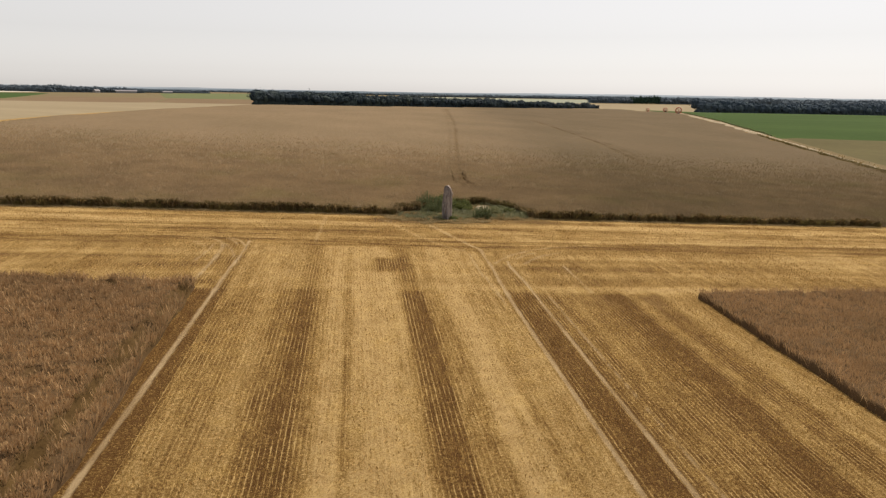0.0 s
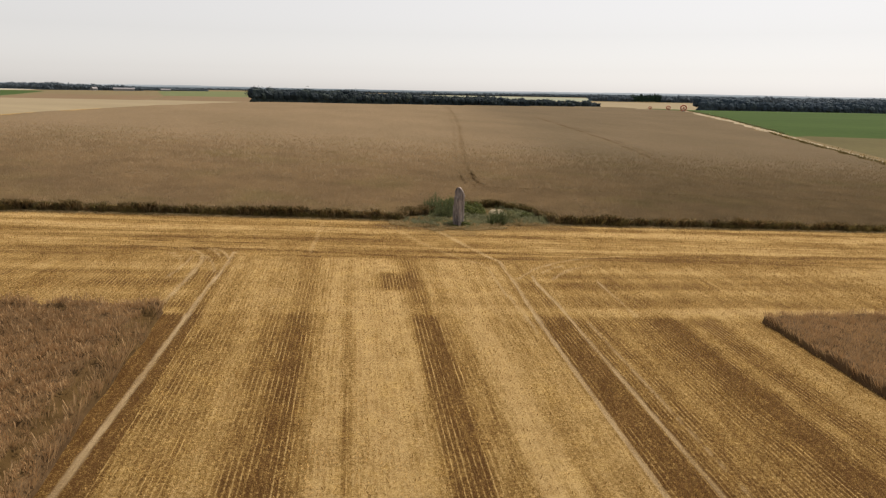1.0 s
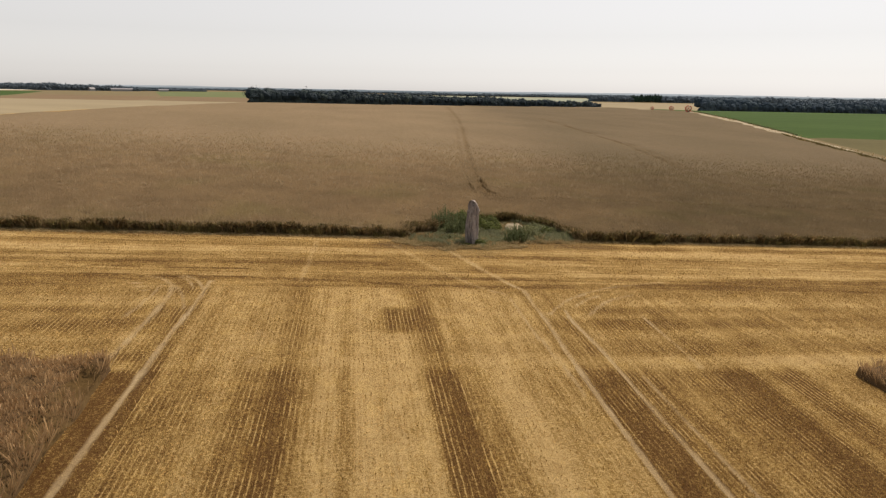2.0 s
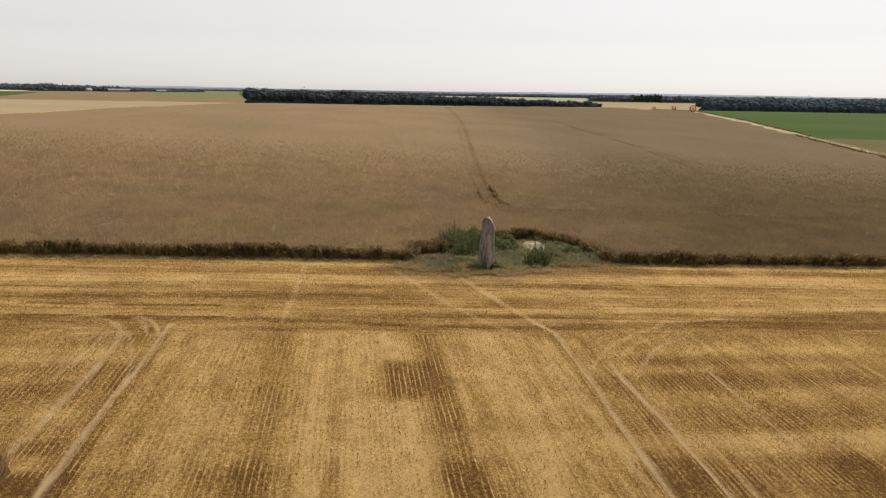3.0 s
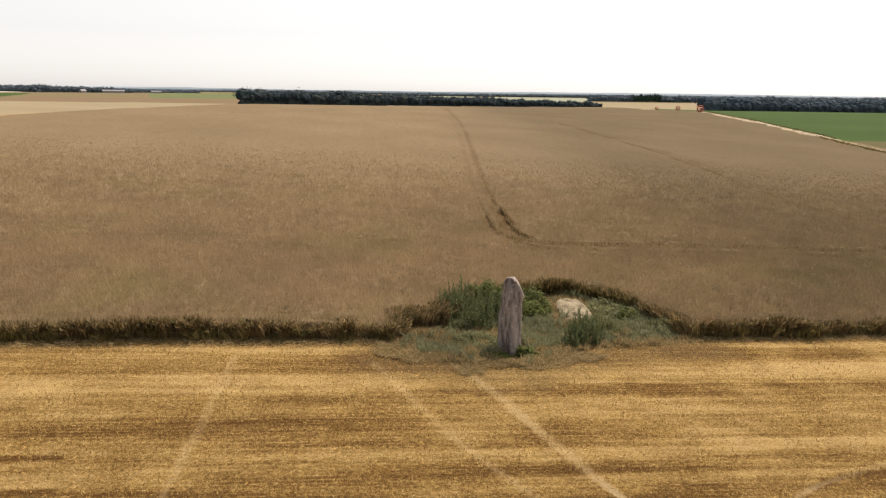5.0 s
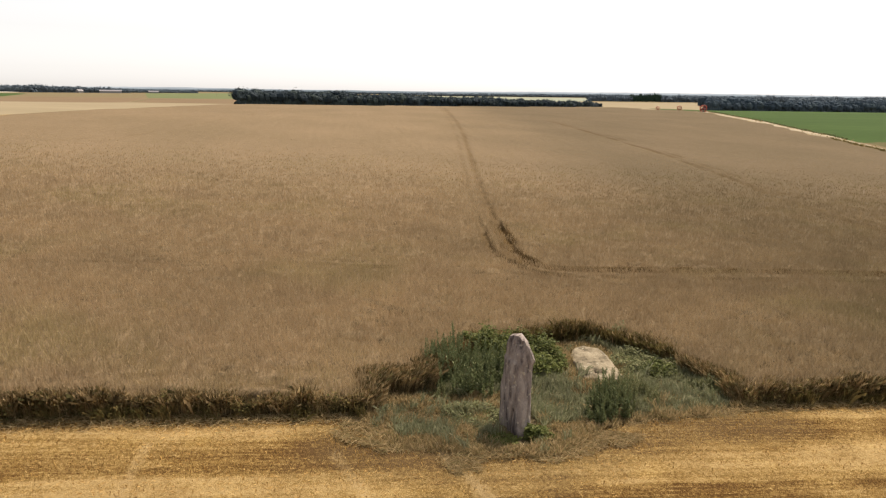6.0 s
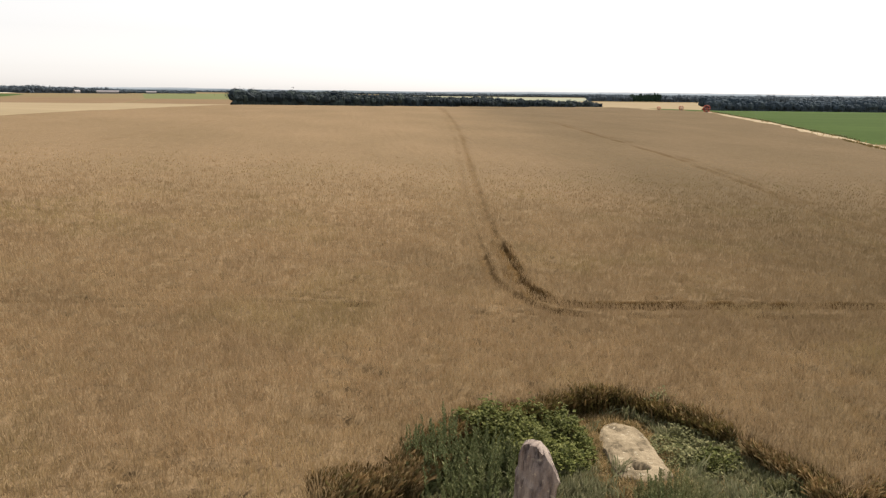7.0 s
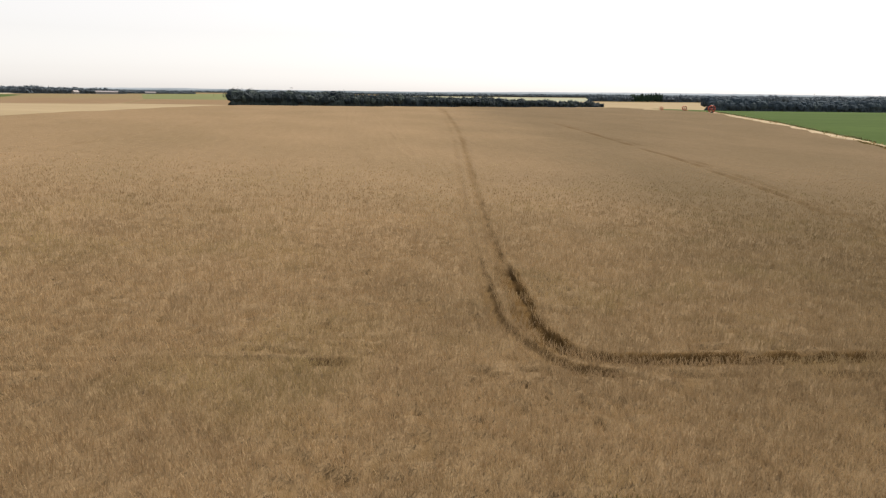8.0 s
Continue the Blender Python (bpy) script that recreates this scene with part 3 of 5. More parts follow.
def canopy(inside, xs, ys, height, trams=(), lump=0.16, back=0.0):
    """The closed top of a standing crop, sinking below the ground outside its edge."""
    X, Y = np.meshgrid(xs, ys, indexing="ij")
    d = inside(X, Y)
    h = height(X, Y) - (0.22 - 0.18 * step(95, 170, Y) - 0.12 * step(0.2, 0.4, lump)) + lump * (fbm(X * 0.9, Y * 0.9, 51) - 0.5) + (lump - 0.16) * (vnoise(X * 1.9, Y * 1.9, 59) - 0.5) + 0.22 * (fbm(X * 0.12, Y * 0.12, 52) - 0.5) * step(0, 6, d) - 0.20 * bare(X, Y)
    # holes and track walls are marked dark, painting in the shade they hold
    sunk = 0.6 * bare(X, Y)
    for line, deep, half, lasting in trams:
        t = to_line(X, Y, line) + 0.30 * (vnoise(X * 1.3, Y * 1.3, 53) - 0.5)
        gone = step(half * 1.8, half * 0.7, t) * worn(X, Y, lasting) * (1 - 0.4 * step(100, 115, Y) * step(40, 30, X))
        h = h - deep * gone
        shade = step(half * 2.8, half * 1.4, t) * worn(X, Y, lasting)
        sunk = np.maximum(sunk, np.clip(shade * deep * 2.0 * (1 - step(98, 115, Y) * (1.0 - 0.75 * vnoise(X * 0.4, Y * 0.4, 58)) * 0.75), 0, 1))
    top = np.minimum(np.maximum(h, 0.06), (d - back) * 5.0 + 0.05)
    top = np.maximum(top, -0.35)
    keep = np.maximum.reduce([d[:-1, :-1], d[1:, :-1], d[:-1, 1:], d[1:, 1:]]) > -0.6
    return np.stack([X, Y, land(X, Y) + top], -1).reshape(-1, 3), grid_faces(len(xs), len(ys), keep), sunk.ravel()


def stalks(inside, area, most, from_y, height, rng, trams=(), lump=0.16, wide=1.0, together=4):
    """Ears and stalks that stand out of the crop's top: many separate blades, thinning out and growing coarser with distance."""
    x0, x1, y0, y1 = area
    span = np.linspace(y0, y1, 400)
    mid, half = 0.5 * (x0 + x1) + 0.12 * (span - y0), 0.5 * (x1 - x0) + 0.62 * (span - y0)
    thin = most * (22.0 / np.maximum(22.0, span - from_y)) ** 1.85
    weight = np.cumsum(thin * half)
    n = int(np.sum(thin * 2 * half) * (span[1] - span[0]))
    y = np.interp(rng.random(n), weight / weight[-1], span)
    x = np.interp(y, span, mid) + rng.uniform(-1, 1, n) * np.interp(y, span, half)
    tuft = np.repeat(np.arange(0, n, together), together)[:n]  # ears stand together in tufts
    proud = np.repeat(rng.normal(0, 0.019 * (together - 4), n // together + 1), together)[:n]
    y = y[tuft] + rng.normal(0, 0.09, n)
    x = x[tuft] + rng.normal(0, 0.09, n)
    size = (most / np.interp(y, span, thin)) ** 0.26
    d = inside(x, y)
    keep = (d > 0.03) & (rng.random(n) > 0.97 * bare(x, y)) & (rng.random(n) > 0.9 * step(100, 170, y))
    for line, deep, half_w, lasting in trams:
        t = to_line(x, y, line) + 0.30 * (vnoise(x * 1.3, y * 1.3, 53) - 0.5)
        keep &= (t > half_w * 1.15) | (rng.random(n) > worn(x, y, lasting) * (1 - 0.3 * step(100, 115, y) * step(40, 30, x)))
    x, y, d, size, proud = x[keep], y[keep], d[keep], size[keep], proud[keep]
    n = len(x)
    lift = lump * (fbm(x * 0.9, y * 0.9, 51) - 0.5) + (lump - 0.16) * (vnoise(x * 1.9, y * 1.9, 59) - 0.5) + 0.22 * (fbm(x * 0.12, y * 0.12, 52) - 0.5) * step(0, 6, d)
    low = 1 - 0.75 * step(100, 190, y)
    height = height(x, y) + proud
    foot = np.where(d < 0.35, 0.0, height + lift - 0.30 * np.minimum(size, 1.5))
    tip = height + lift + rng.uniform(0.0, 0.15, n) * np.minimum(size, 1.5) * low
    return ears(x, y, land(x, y) + foot, np.maximum(tip - foot, 0.12), rng.uniform(0.014, 0.030, n) * size * wide, rng.uniform(0.1, 0.65, n), rng)


def join(*meshes):
    vs, fs, n = [], [], 0
    for v, f in meshes:
        vs.append(v)
        fs.append(f + n)
        n += len(v)
    return np.concatenate(vs), np.concatenate(fs)


def wheat_field(name_label, inside, xs, ys, height, zones, trams=(), top=None, ear=None, lump=0.16, wide=1.0, back=0.0, together=4):
    field = empty("wheat_field", pose(0, 0, 0), name_label, "wheat field", kind="stuff")
    v, f, sunk = canopy(inside, xs, ys, height, trams, lump, back)
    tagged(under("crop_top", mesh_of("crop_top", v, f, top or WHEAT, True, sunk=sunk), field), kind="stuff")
    rng = np.random.default_rng(5)
    v, f = join(*[stalks(inside, a, n, y0, height, rng, trams, lump, wide, together) for a, n, y0 in zones])
    tagged(under("ears", mesh_of("ears", v, f, ear or WHEAT_STALK), field), kind="stuff")
    return field


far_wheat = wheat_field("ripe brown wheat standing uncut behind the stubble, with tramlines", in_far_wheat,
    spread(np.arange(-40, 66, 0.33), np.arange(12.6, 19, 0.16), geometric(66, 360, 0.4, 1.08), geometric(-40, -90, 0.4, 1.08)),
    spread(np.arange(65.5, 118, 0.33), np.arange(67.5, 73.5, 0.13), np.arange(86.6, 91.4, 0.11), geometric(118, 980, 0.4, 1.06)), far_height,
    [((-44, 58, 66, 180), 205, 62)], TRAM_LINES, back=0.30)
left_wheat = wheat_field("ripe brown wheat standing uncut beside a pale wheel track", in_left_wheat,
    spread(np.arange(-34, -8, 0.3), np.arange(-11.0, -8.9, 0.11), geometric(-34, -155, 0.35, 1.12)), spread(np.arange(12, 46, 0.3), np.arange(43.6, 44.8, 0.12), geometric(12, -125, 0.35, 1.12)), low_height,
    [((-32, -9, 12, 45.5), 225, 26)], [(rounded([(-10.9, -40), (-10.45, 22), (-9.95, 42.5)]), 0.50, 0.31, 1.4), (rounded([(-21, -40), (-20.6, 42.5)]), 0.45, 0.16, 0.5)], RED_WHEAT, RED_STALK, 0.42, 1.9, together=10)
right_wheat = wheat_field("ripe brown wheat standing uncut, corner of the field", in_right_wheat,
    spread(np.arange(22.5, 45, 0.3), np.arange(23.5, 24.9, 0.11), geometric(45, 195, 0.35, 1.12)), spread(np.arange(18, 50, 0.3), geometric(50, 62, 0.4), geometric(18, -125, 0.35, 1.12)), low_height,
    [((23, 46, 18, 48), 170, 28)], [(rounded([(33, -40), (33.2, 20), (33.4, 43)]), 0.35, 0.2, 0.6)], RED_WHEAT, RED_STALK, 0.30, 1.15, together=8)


# ---- stubble ----
def stubble(rng):
    """Short cut stalks left in drill rows, and loose straw between them."""
    out = []
    for along_x in (False, True):
        if along_x:
            rows_at = np.arange(56.5, 73, 0.21)
            n = int(100 / 0.07)
            a = np.linspace(-42, 58, n)
            xx, yy = np.meshgrid(a, rows_at, indexing="ij")
        else:
            rows_at = np.arange(-20, 40, 0.21)
            a = np.linspace(14, 57.5, int(43.5 / 0.06))
            xx, yy = np.meshgrid(rows_at, a, indexing="ij")
        xx, yy = xx.ravel(), yy.ravel()
        wob = 0.05 * (vnoise(xx * 0.5, yy * 0.5, 61) - 0.5)
        xx, yy = xx + rng.normal(0, 0.02, len(xx)) + (0 if along_x else wob), yy + rng.normal(0, 0.02, len(yy)) + (wob if along_x else 0)
        if along_x:
            xx = xx + rng.normal(0, 0.05, len(xx))
        else:
            yy = yy + rng.normal(0, 0.05, len(yy))
        b = yy - 0.03 * xx > 56.5
        keep = (b if along_x else ~b) & (in_left_wheat(xx, yy) < 0) & (in_right_wheat(xx, yy) < 0) & (far_edge(xx) - yy > 0.25) & (patch_edge(xx, yy) > 0.1)
        xx, yy = xx[keep], yy[keep]
        c, p = residue(xx, yy)
        keep = (p < 0.35) & (rng.random(len(xx)) < (0.50 - 0.42 * c) * (1 - 0.93 * step(-7.6, -8.3, xx) * step(46, 44, yy)) * np.clip(2.6 * fbm(xx * 0.7, yy * 0.4, 62) - 0.45, 0.08, 1.5))
        out.append((xx[keep], yy[keep]))
    x, y = np.concatenate([o[0] for o in out]), np.concatenate([o[1] for o in out])
    n = len(x)
    return ears(x, y, land(x, y) - 0.02, rng.uniform(0.08, 0.16, n), rng.uniform(0.025, 0.055, n), rng.uniform(0.05, 0.6, n), rng)


def loose_straw(rng):
    n = 300000
    x, y = rng.uniform(-40, 56, n), 14 + 57 * rng.random(n)
    c, p = residue(x, y)
    keep = (rng.random(n) < c ** 1.5) & (in_left_wheat(x, y) < 0) & (in_right_wheat(x, y) < 0) & (far_edge(x) - y > 0.1) & (patch_edge(x, y) > 0.0)
    x, y = x[keep], y[keep]
    n = len(x)
    a = np.where((y - 0.03 * x > 56.5), rng.normal(0, 0.7, n), rng.normal(1.57, 0.7, n))
    half = rng.uniform(0.025, 0.07, n)
    w = rng.uniform(0.004, 0.008, n)
    z = land(x, y) + rng.uniform(0.02, 0.09, n)
    dx, dy, sx, sy = np.cos(a) * half, np.sin(a) * half, -np.sin(a) * w, np.cos(a) * w
    t = rng.normal(0, 0.25, n) * half
    v = np.empty((n, 4, 3))
    v[:, 0] = np.stack([x - dx - sx, y - dy - sy, z - t], 1)
    v[:, 1] = np.stack([x + dx - sx, y + dy - sy, z + t], 1)
    v[:, 2] = np.stack([x + dx + sx, y + dy + sy, z + t + 0.01], 1)
    v[:, 3] = np.stack([x - dx + sx, y - dy + sy, z - t + 0.01], 1)
    return v.reshape(-1, 3), np.arange(4 * n).reshape(n, 4)


v, f = stubble(np.random.default_rng(6))
tagged(new("stubble", mesh_of("stubble", v, f, STRAW)), "short golden stubble standing in drill rows on brown soil", "stubble", kind="stuff")
v, f = loose_straw(np.random.default_rng(7))
tagged(new("loose_straw", mesh_of("loose_straw", v, f, STRAW)), "loose yellow straw scattered over the stubble", "straw", kind="stuff")


def tufts(name, label, category, mat, x, y, height, width, rng, lean=0.5, blades=3, z=0.0):
    x, y = np.repeat(x, blades), np.repeat(y, blades)
    n = len(x)
    x, y = x + rng.normal(0, 0.05, n), y + rng.normal(0, 0.05, n)
    h = np.repeat(height, blades) * rng.uniform(0.6, 1.1, n)
    v, f = kites(x, y, land(x, y) + z, h, np.repeat(width, blades) * rng.uniform(0.7, 1.3, n), rng.uniform(0.05, lean, n), rng)
    return tagged(new(name, mesh_of(name, v, f, mat)), label, category, kind="stuff")


# weeds and dry growth along the front edge of the far wheat
rng = np.random.default_rng(8)


def edge_clumps(name, label, mat, x, y, out, tall, rng, blades=70, spread_by=0.12):
    """Ragged clumps of crop and weeds: each one's blades rise together and droop outwards along out."""
    n = len(x) * blades
    k = np.repeat(np.arange(len(x)), blades)
    h = tall[k] * rng.uniform(0.35, 1.08, n)
    fx, fy = x[k] + rng.normal(0, spread_by, n), y[k] + rng.normal(0, spread_by, n)
    droop = rng.uniform(0.0, 0.50, n) * h
    ox = out[k, 0] * droop + rng.normal(0, 0.14, n) * h
    oy = out[k, 1] * droop + rng.normal(0, 0.10, n) * h
    a = rng.uniform(0, np.pi, n)
    w = rng.uniform(0.007, 0.019, n)
    sx, sy = np.cos(a) * w, np.sin(a) * w
    z = land(fx, fy)
    v = np.empty((n, 5, 3))
    v[:, 0] = np.stack([fx, fy, z - 0.03], 1)
    v[:, 1] = np.stack([fx + 0.45 * ox + sx, fy + 0.45 * oy + sy, z + 0.70 * h], 1)
    v[:, 2] = np.stack([fx + ox + 0.6 * sx, fy + oy + 0.6 * sy, z + h * rng.uniform(0.80, 1.0, n)], 1)
    v[:, 3] = np.stack([fx + ox - 0.6 * sx, fy + oy - 0.6 * sy, z + h * rng.uniform(0.86, 1.02, n)], 1)
    v[:, 4] = np.stack([fx + 0.45 * ox - sx, fy + 0.45 * oy - sy, z + 0.70 * h], 1)
    return tagged(new(name, mesh_of(name, v.reshape(-1, 3), np.arange(5 * n).reshape(n, 5), mat)), label, "weeds", kind="stuff")


def litter(name, label, mat, x, y, long, rng):
    """Long broken stalks that lie crosswise over one another."""
    n = len(x)
    a = rng.uniform(0, 2 * np.pi, n)
    half = long * rng.uniform(0.4, 1.0, n) / 2
    w = rng.uniform(0.003, 0.007, n)
    z = land(x, y) + rng.uniform(0.01, 0.13, n)
    t = rng.normal(0, 0.35, n) * half
    dx, dy, sx, sy = np.cos(a) * half, np.sin(a) * half, -np.sin(a) * w, np.cos(a) * w
    v = np.stack([np.stack([x - dx - sx, y - dy - sy, z - t], 1), np.stack([x + dx - sx, y + dy - sy, z + t], 1), np.stack([x + dx + sx, y + dy + sy, z + t + 0.012], 1), np.stack([x - dx + sx, y - dy + sy, z - t + 0.012], 1)], 1)
    return tagged(new(name, mesh_of(name, v.reshape(-1, 3), np.arange(4 * n).reshape(n, 4), mat)), label, "straw", kind="stuff")


n = 1500
ex = rng.uniform(-42, 60, n)
ey = far_edge(ex) + np.abs(rng.normal(0.0, 0.20, n)) + 0.02
k = (island(ex, ey) > 0.15) & (fbm(ex * 1.6, ey * 0 + 2, 78, 2) > 0.28)
edge_clumps("edge_growth", "brown wheat and olive weeds hanging ragged over the cut edge", EDGE_STALK, ex[k], ey[k], np.stack([rng.normal(0, 0.5, k.sum()), np.full(k.sum(), -1.0)], 1), 0.45 + 0.80 * fbm(ex[k] * 0.9, ey[k] * 0 + 4, 79), rng)
n = 620
ex = rng.uniform(-42, 60, n)
ey = far_edge(ex) - 0.15 + rng.normal(0, 0.12, n)
k = (island(ex, ey) > 0.15) & (fbm(ex * 0.8, ey * 0 + 7, 80, 2) > 0.45)
edge_clumps("edge_weeds", "low olive weeds in front of the wheat's cut edge", EDGE_LEAF, ex[k], ey[k], np.stack([rng.normal(0, 0.6, k.sum()), np.full(k.sum(), -1.0)], 1), 0.25 + 0.65 * fbm(ex[k] * 0.9, ey[k] * 0 + 9, 81), rng, 55, 0.13)
n = 26000
ex = rng.uniform(-42, 60, n)
ey = far_edge(ex) - 0.05 - np.abs(rng.normal(0.25, 0.36, n))
k = (patch_edge(ex, ey) > 0.1)
litter("edge_litter", "pale dry stalks lying along the foot of the wheat", DRY_GRASS, ex[k], ey[k], 0.36, rng)



def tangle(name, label, mat, x, y, tall, size, rng):
    """Crumpled leaves and bent stalks in clots, facing every way."""
    n = len(x)
    a = rng.uniform(0, 2 * np.pi, n)
    d = np.stack([np.cos(a), np.sin(a), rng.normal(-0.1, 0.6, n)], 1)
    long = size * rng.uniform(0.5, 1.5, n)
    v, f = leaf_mesh(np.stack([x, y, land(x, y) + tall * rng.random(n) ** 0.7], 1), d, long, long * rng.uniform(0.15, 0.42, n), rng)
    return tagged(new(name, mesh_of(name, v, f, mat)), label, "weeds", kind="stuff")


n = 1700
cx = rng.uniform(-42, 60, n)
ct = 0.25 + 0.85 * fbm(cx * 1.3, cx * 0 + 3, 66)
k = np.repeat(np.arange(n), 26)
ex = cx[k] + rng.normal(0, 0.09, len(k))
ey = far_edge(ex) - 0.04 + np.repeat(rng.normal(0, 0.12, n), 26) + rng.normal(0, 0.06, len(k))
q = (island(ex, ey) > 0.12)
tangle("edge_tangle", "brown and olive leaves matted along the cut edge of the wheat", EDGE_LEAF, ex[q], ey[q], ct[k][q], 0.10, rng)

n = 30000
ex, ey = rng.uniform(3.0, 22, n), rng.uniform(70.5, 81.5, n)
k = (np.abs(island(ex, ey) - 0.05) < 0.30) & (ey > far_edge(ex) + 0.1) & (rng.random(n) < 0.62) & (fbm(ex * 0.8, ey * 0.8, 76, 2) > 0.33)
ex, ey = ex[k], ey[k]
inward = np.stack([12.5 - ex, 72.5 - ey], 1)
inward /= np.linalg.norm(inward, axis=1)[:, None]
k = (ex > 9.0) & (ey > 74.5) & (rng.random(len(ex)) < 0.75)
edge_clumps("rim_weeds", "tall olive weeds under the wheat behind the stone", EDGE_LEAF, ex[k], ey[k], inward[k], 0.45 + 0.75 * fbm(ex[k] * 0.9, ey[k] * 0.9, 77), rng, 70, 0.13)
edge_clumps("rim_growth", "brown wheat leaning over the rim of the weedy patch", EDGE_STALK, ex[~k], ey[~k], inward[~k], 0.50 + 0.75 * fbm(ex[~k] * 0.9, ey[~k] * 0.9, 75), rng, 60, 0.13)

# ---- distant fields ----


def field(name, label, corners, mat, height, nx=28, ny=28):
    u, w = np.meshgrid(np.linspace(0, 1, nx), np.linspace(0, 1, ny), indexing="ij")
    a, b, c, d = corners
    x = (a[0] * (1 - u) + b[0] * u) * (1 - w) + (d[0] * (1 - u) + c[0] * u) * w
    y = (a[1] * (1 - u) + b[1] * u) * (1 - w) + (d[1] * (1 - u) + c[1] * u) * w
    edge = (np.minimum(u, 1 - u) < 1e-6) | (np.minimum(w, 1 - w) < 1e-6)
    z = land(x, y) + np.where(edge, -0.3, height)
    return tagged(new(name, mesh_of(name, np.stack([x, y, z], -1).reshape(-1, 3), grid_faces(nx, ny), mat, True)), label, "field", kind="structure")


field("stubble_field", "pale cut field beyond the wheat's side", [(-420, 60), (-72, 60), (-60, 470), (-300, 520)], STRAW_FIELD, 0.25)
field("stubble_field", "pale cut field on the slope beyond the wheat", [(-300, 520), (-60, 470), (-98, 800), (-215, 820)], STRAW_FIELD, 0.25)
field("fallow_field", "brown fallow field beyond the cut field", [(-300, 525), (-215, 825), (-290, 1190), (-480, 1230)], FALLOW, 0.4)
field("fallow_field", "brown fallow field beside the wood", [(-215, 825), (-95, 805), (-120, 1210), (-290, 1190)], FALLOW, 0.4)
field("green_field", "light green crop far off beyond the fallow", [(-300, 1215), (-120, 1215), (-240, 2320), (-480, 1880)], GREEN_FAR, 0.6)
field("green_field", "green crop far off below the horizon", [(-760, 900), (-425, 965), (-600, 1560), (-1100, 1500)], GREEN_CROP, 0.6)
field("pale_field", "whitish ripe field under the distant wood", [(-1200, 1530), (-720, 1640), (-700, 1790), (-1200, 2400)], PALE_FIELD, 0.6)
field("ripe_field", "ripe tan field between the distant woods", [(250, 620), (430, 700), (760, 1560), (330, 1500)], STRAW_FIELD, 0.4)
field("ripe_field", "pale green strip of crop behind the long wood", [(60, 1500), (420, 1440), (980, 2240), (90, 2240)], PALE_STRIP, 0.5)
field("green_crop", "dense green crop right up to the wood", [(137, 222), (420, 222), (900, 960), (372, 965)], GREEN_CROP, 0.5)
field("grey_crop", "dull grey-green crop beside the verge", [(80, 40), (420, 40), (420, 240), (143, 240)], GREY_FIELD, 0.25)


def verge_strip(rng):
    t = np.linspace(95, 470, 260)
    w = np.linspace(-1, 1, 7)
    T, W = np.meshgrid(t, w, indexing="ij")
    x = verge_x(T) + 2.5 + W * (2.4 + 1.6 * (fbm(T * 0.08, W, 71) - 0.5)) * step(120, 260, T) + 1.2 * (fbm(T * 0.05, T * 0, 72) - 0.5)
    z = land(x, T) + np.where(np.abs(W) > 0.95, -0.2, 0.15 + 0.30 * fbm(T * 0.3, W * 3, 73))
    return np.stack([x, T, z], -1).reshape(-1, 3), grid_faces(len(t), len(w))


v, f = verge_strip(rng)
tagged(new("verge", mesh_of("verge", v, f, VERGE, True)), "pale dry grass verge between wheat and green crop", "verge", kind="structure")
n = 260
ey = 130 + 360 * rng.random(n) ** 1.3
ex = verge_x(ey) + 2.6 + rng.normal(0, 1.5, n)
tufts("verge_grass", "tall bleached grass on the verge", "grass", DRY_GRASS, ex, ey, np.full(n, 0.6), np.full(n, 0.22), rng, 0.6, 2, 0.2)

n = 900
ey = 126 + 118 * rng.random(n)
ex = verge_x(ey) + 0.6 + rng.normal(0, 0.35, n)
tufts("ditch_grass", "dark rank grass in the ditch beside the wheat", "grass", EDGE_LEAF, ex, ey, np.full(n, 0.75), np.full(n, 0.12), rng, 0.5, 3)
n = 700
ey = 240 + 230 * rng.random(n)
ex = verge_x(ey) + 5.2 + rng.normal(0, 0.4, n)
tufts("crop_rim", "dark green weeds along the verge of the green crop", "weeds", NETTLE, ex, ey, 0.3 + 0.9 * fbm(ex * 0.2, ey * 0.2, 74), np.full(n, 0.22), rng, 0.5, 3)

# ---- woods ----


def blob(rng, c, r, squash, seg=7, rings=5):
    """Low lumpy core of a crown."""
    th = np.linspace(0, 2 * np.pi, seg, endpoint=False)
    ph = np.linspace(0.15, np.pi - 0.15, rings)
    P, T = np.meshgrid(ph, th, indexing="ij")
    rr = r * rng.uniform(0.75, 1.1, P.shape)
    v = np.stack([c[0] + rr * np.sin(P) * np.cos(T), c[1] + rr * np.sin(P) * np.sin(T), c[2] + rr * squash * np.cos(P)], -1).reshape(-1, 3)
    f = []
    for i in range(rings - 1):
        for j in range(seg):
            a, b = i * seg + j, i * seg + (j + 1) % seg
            f.append((a, b, b + seg, a + seg))
    return v, np.array(f)


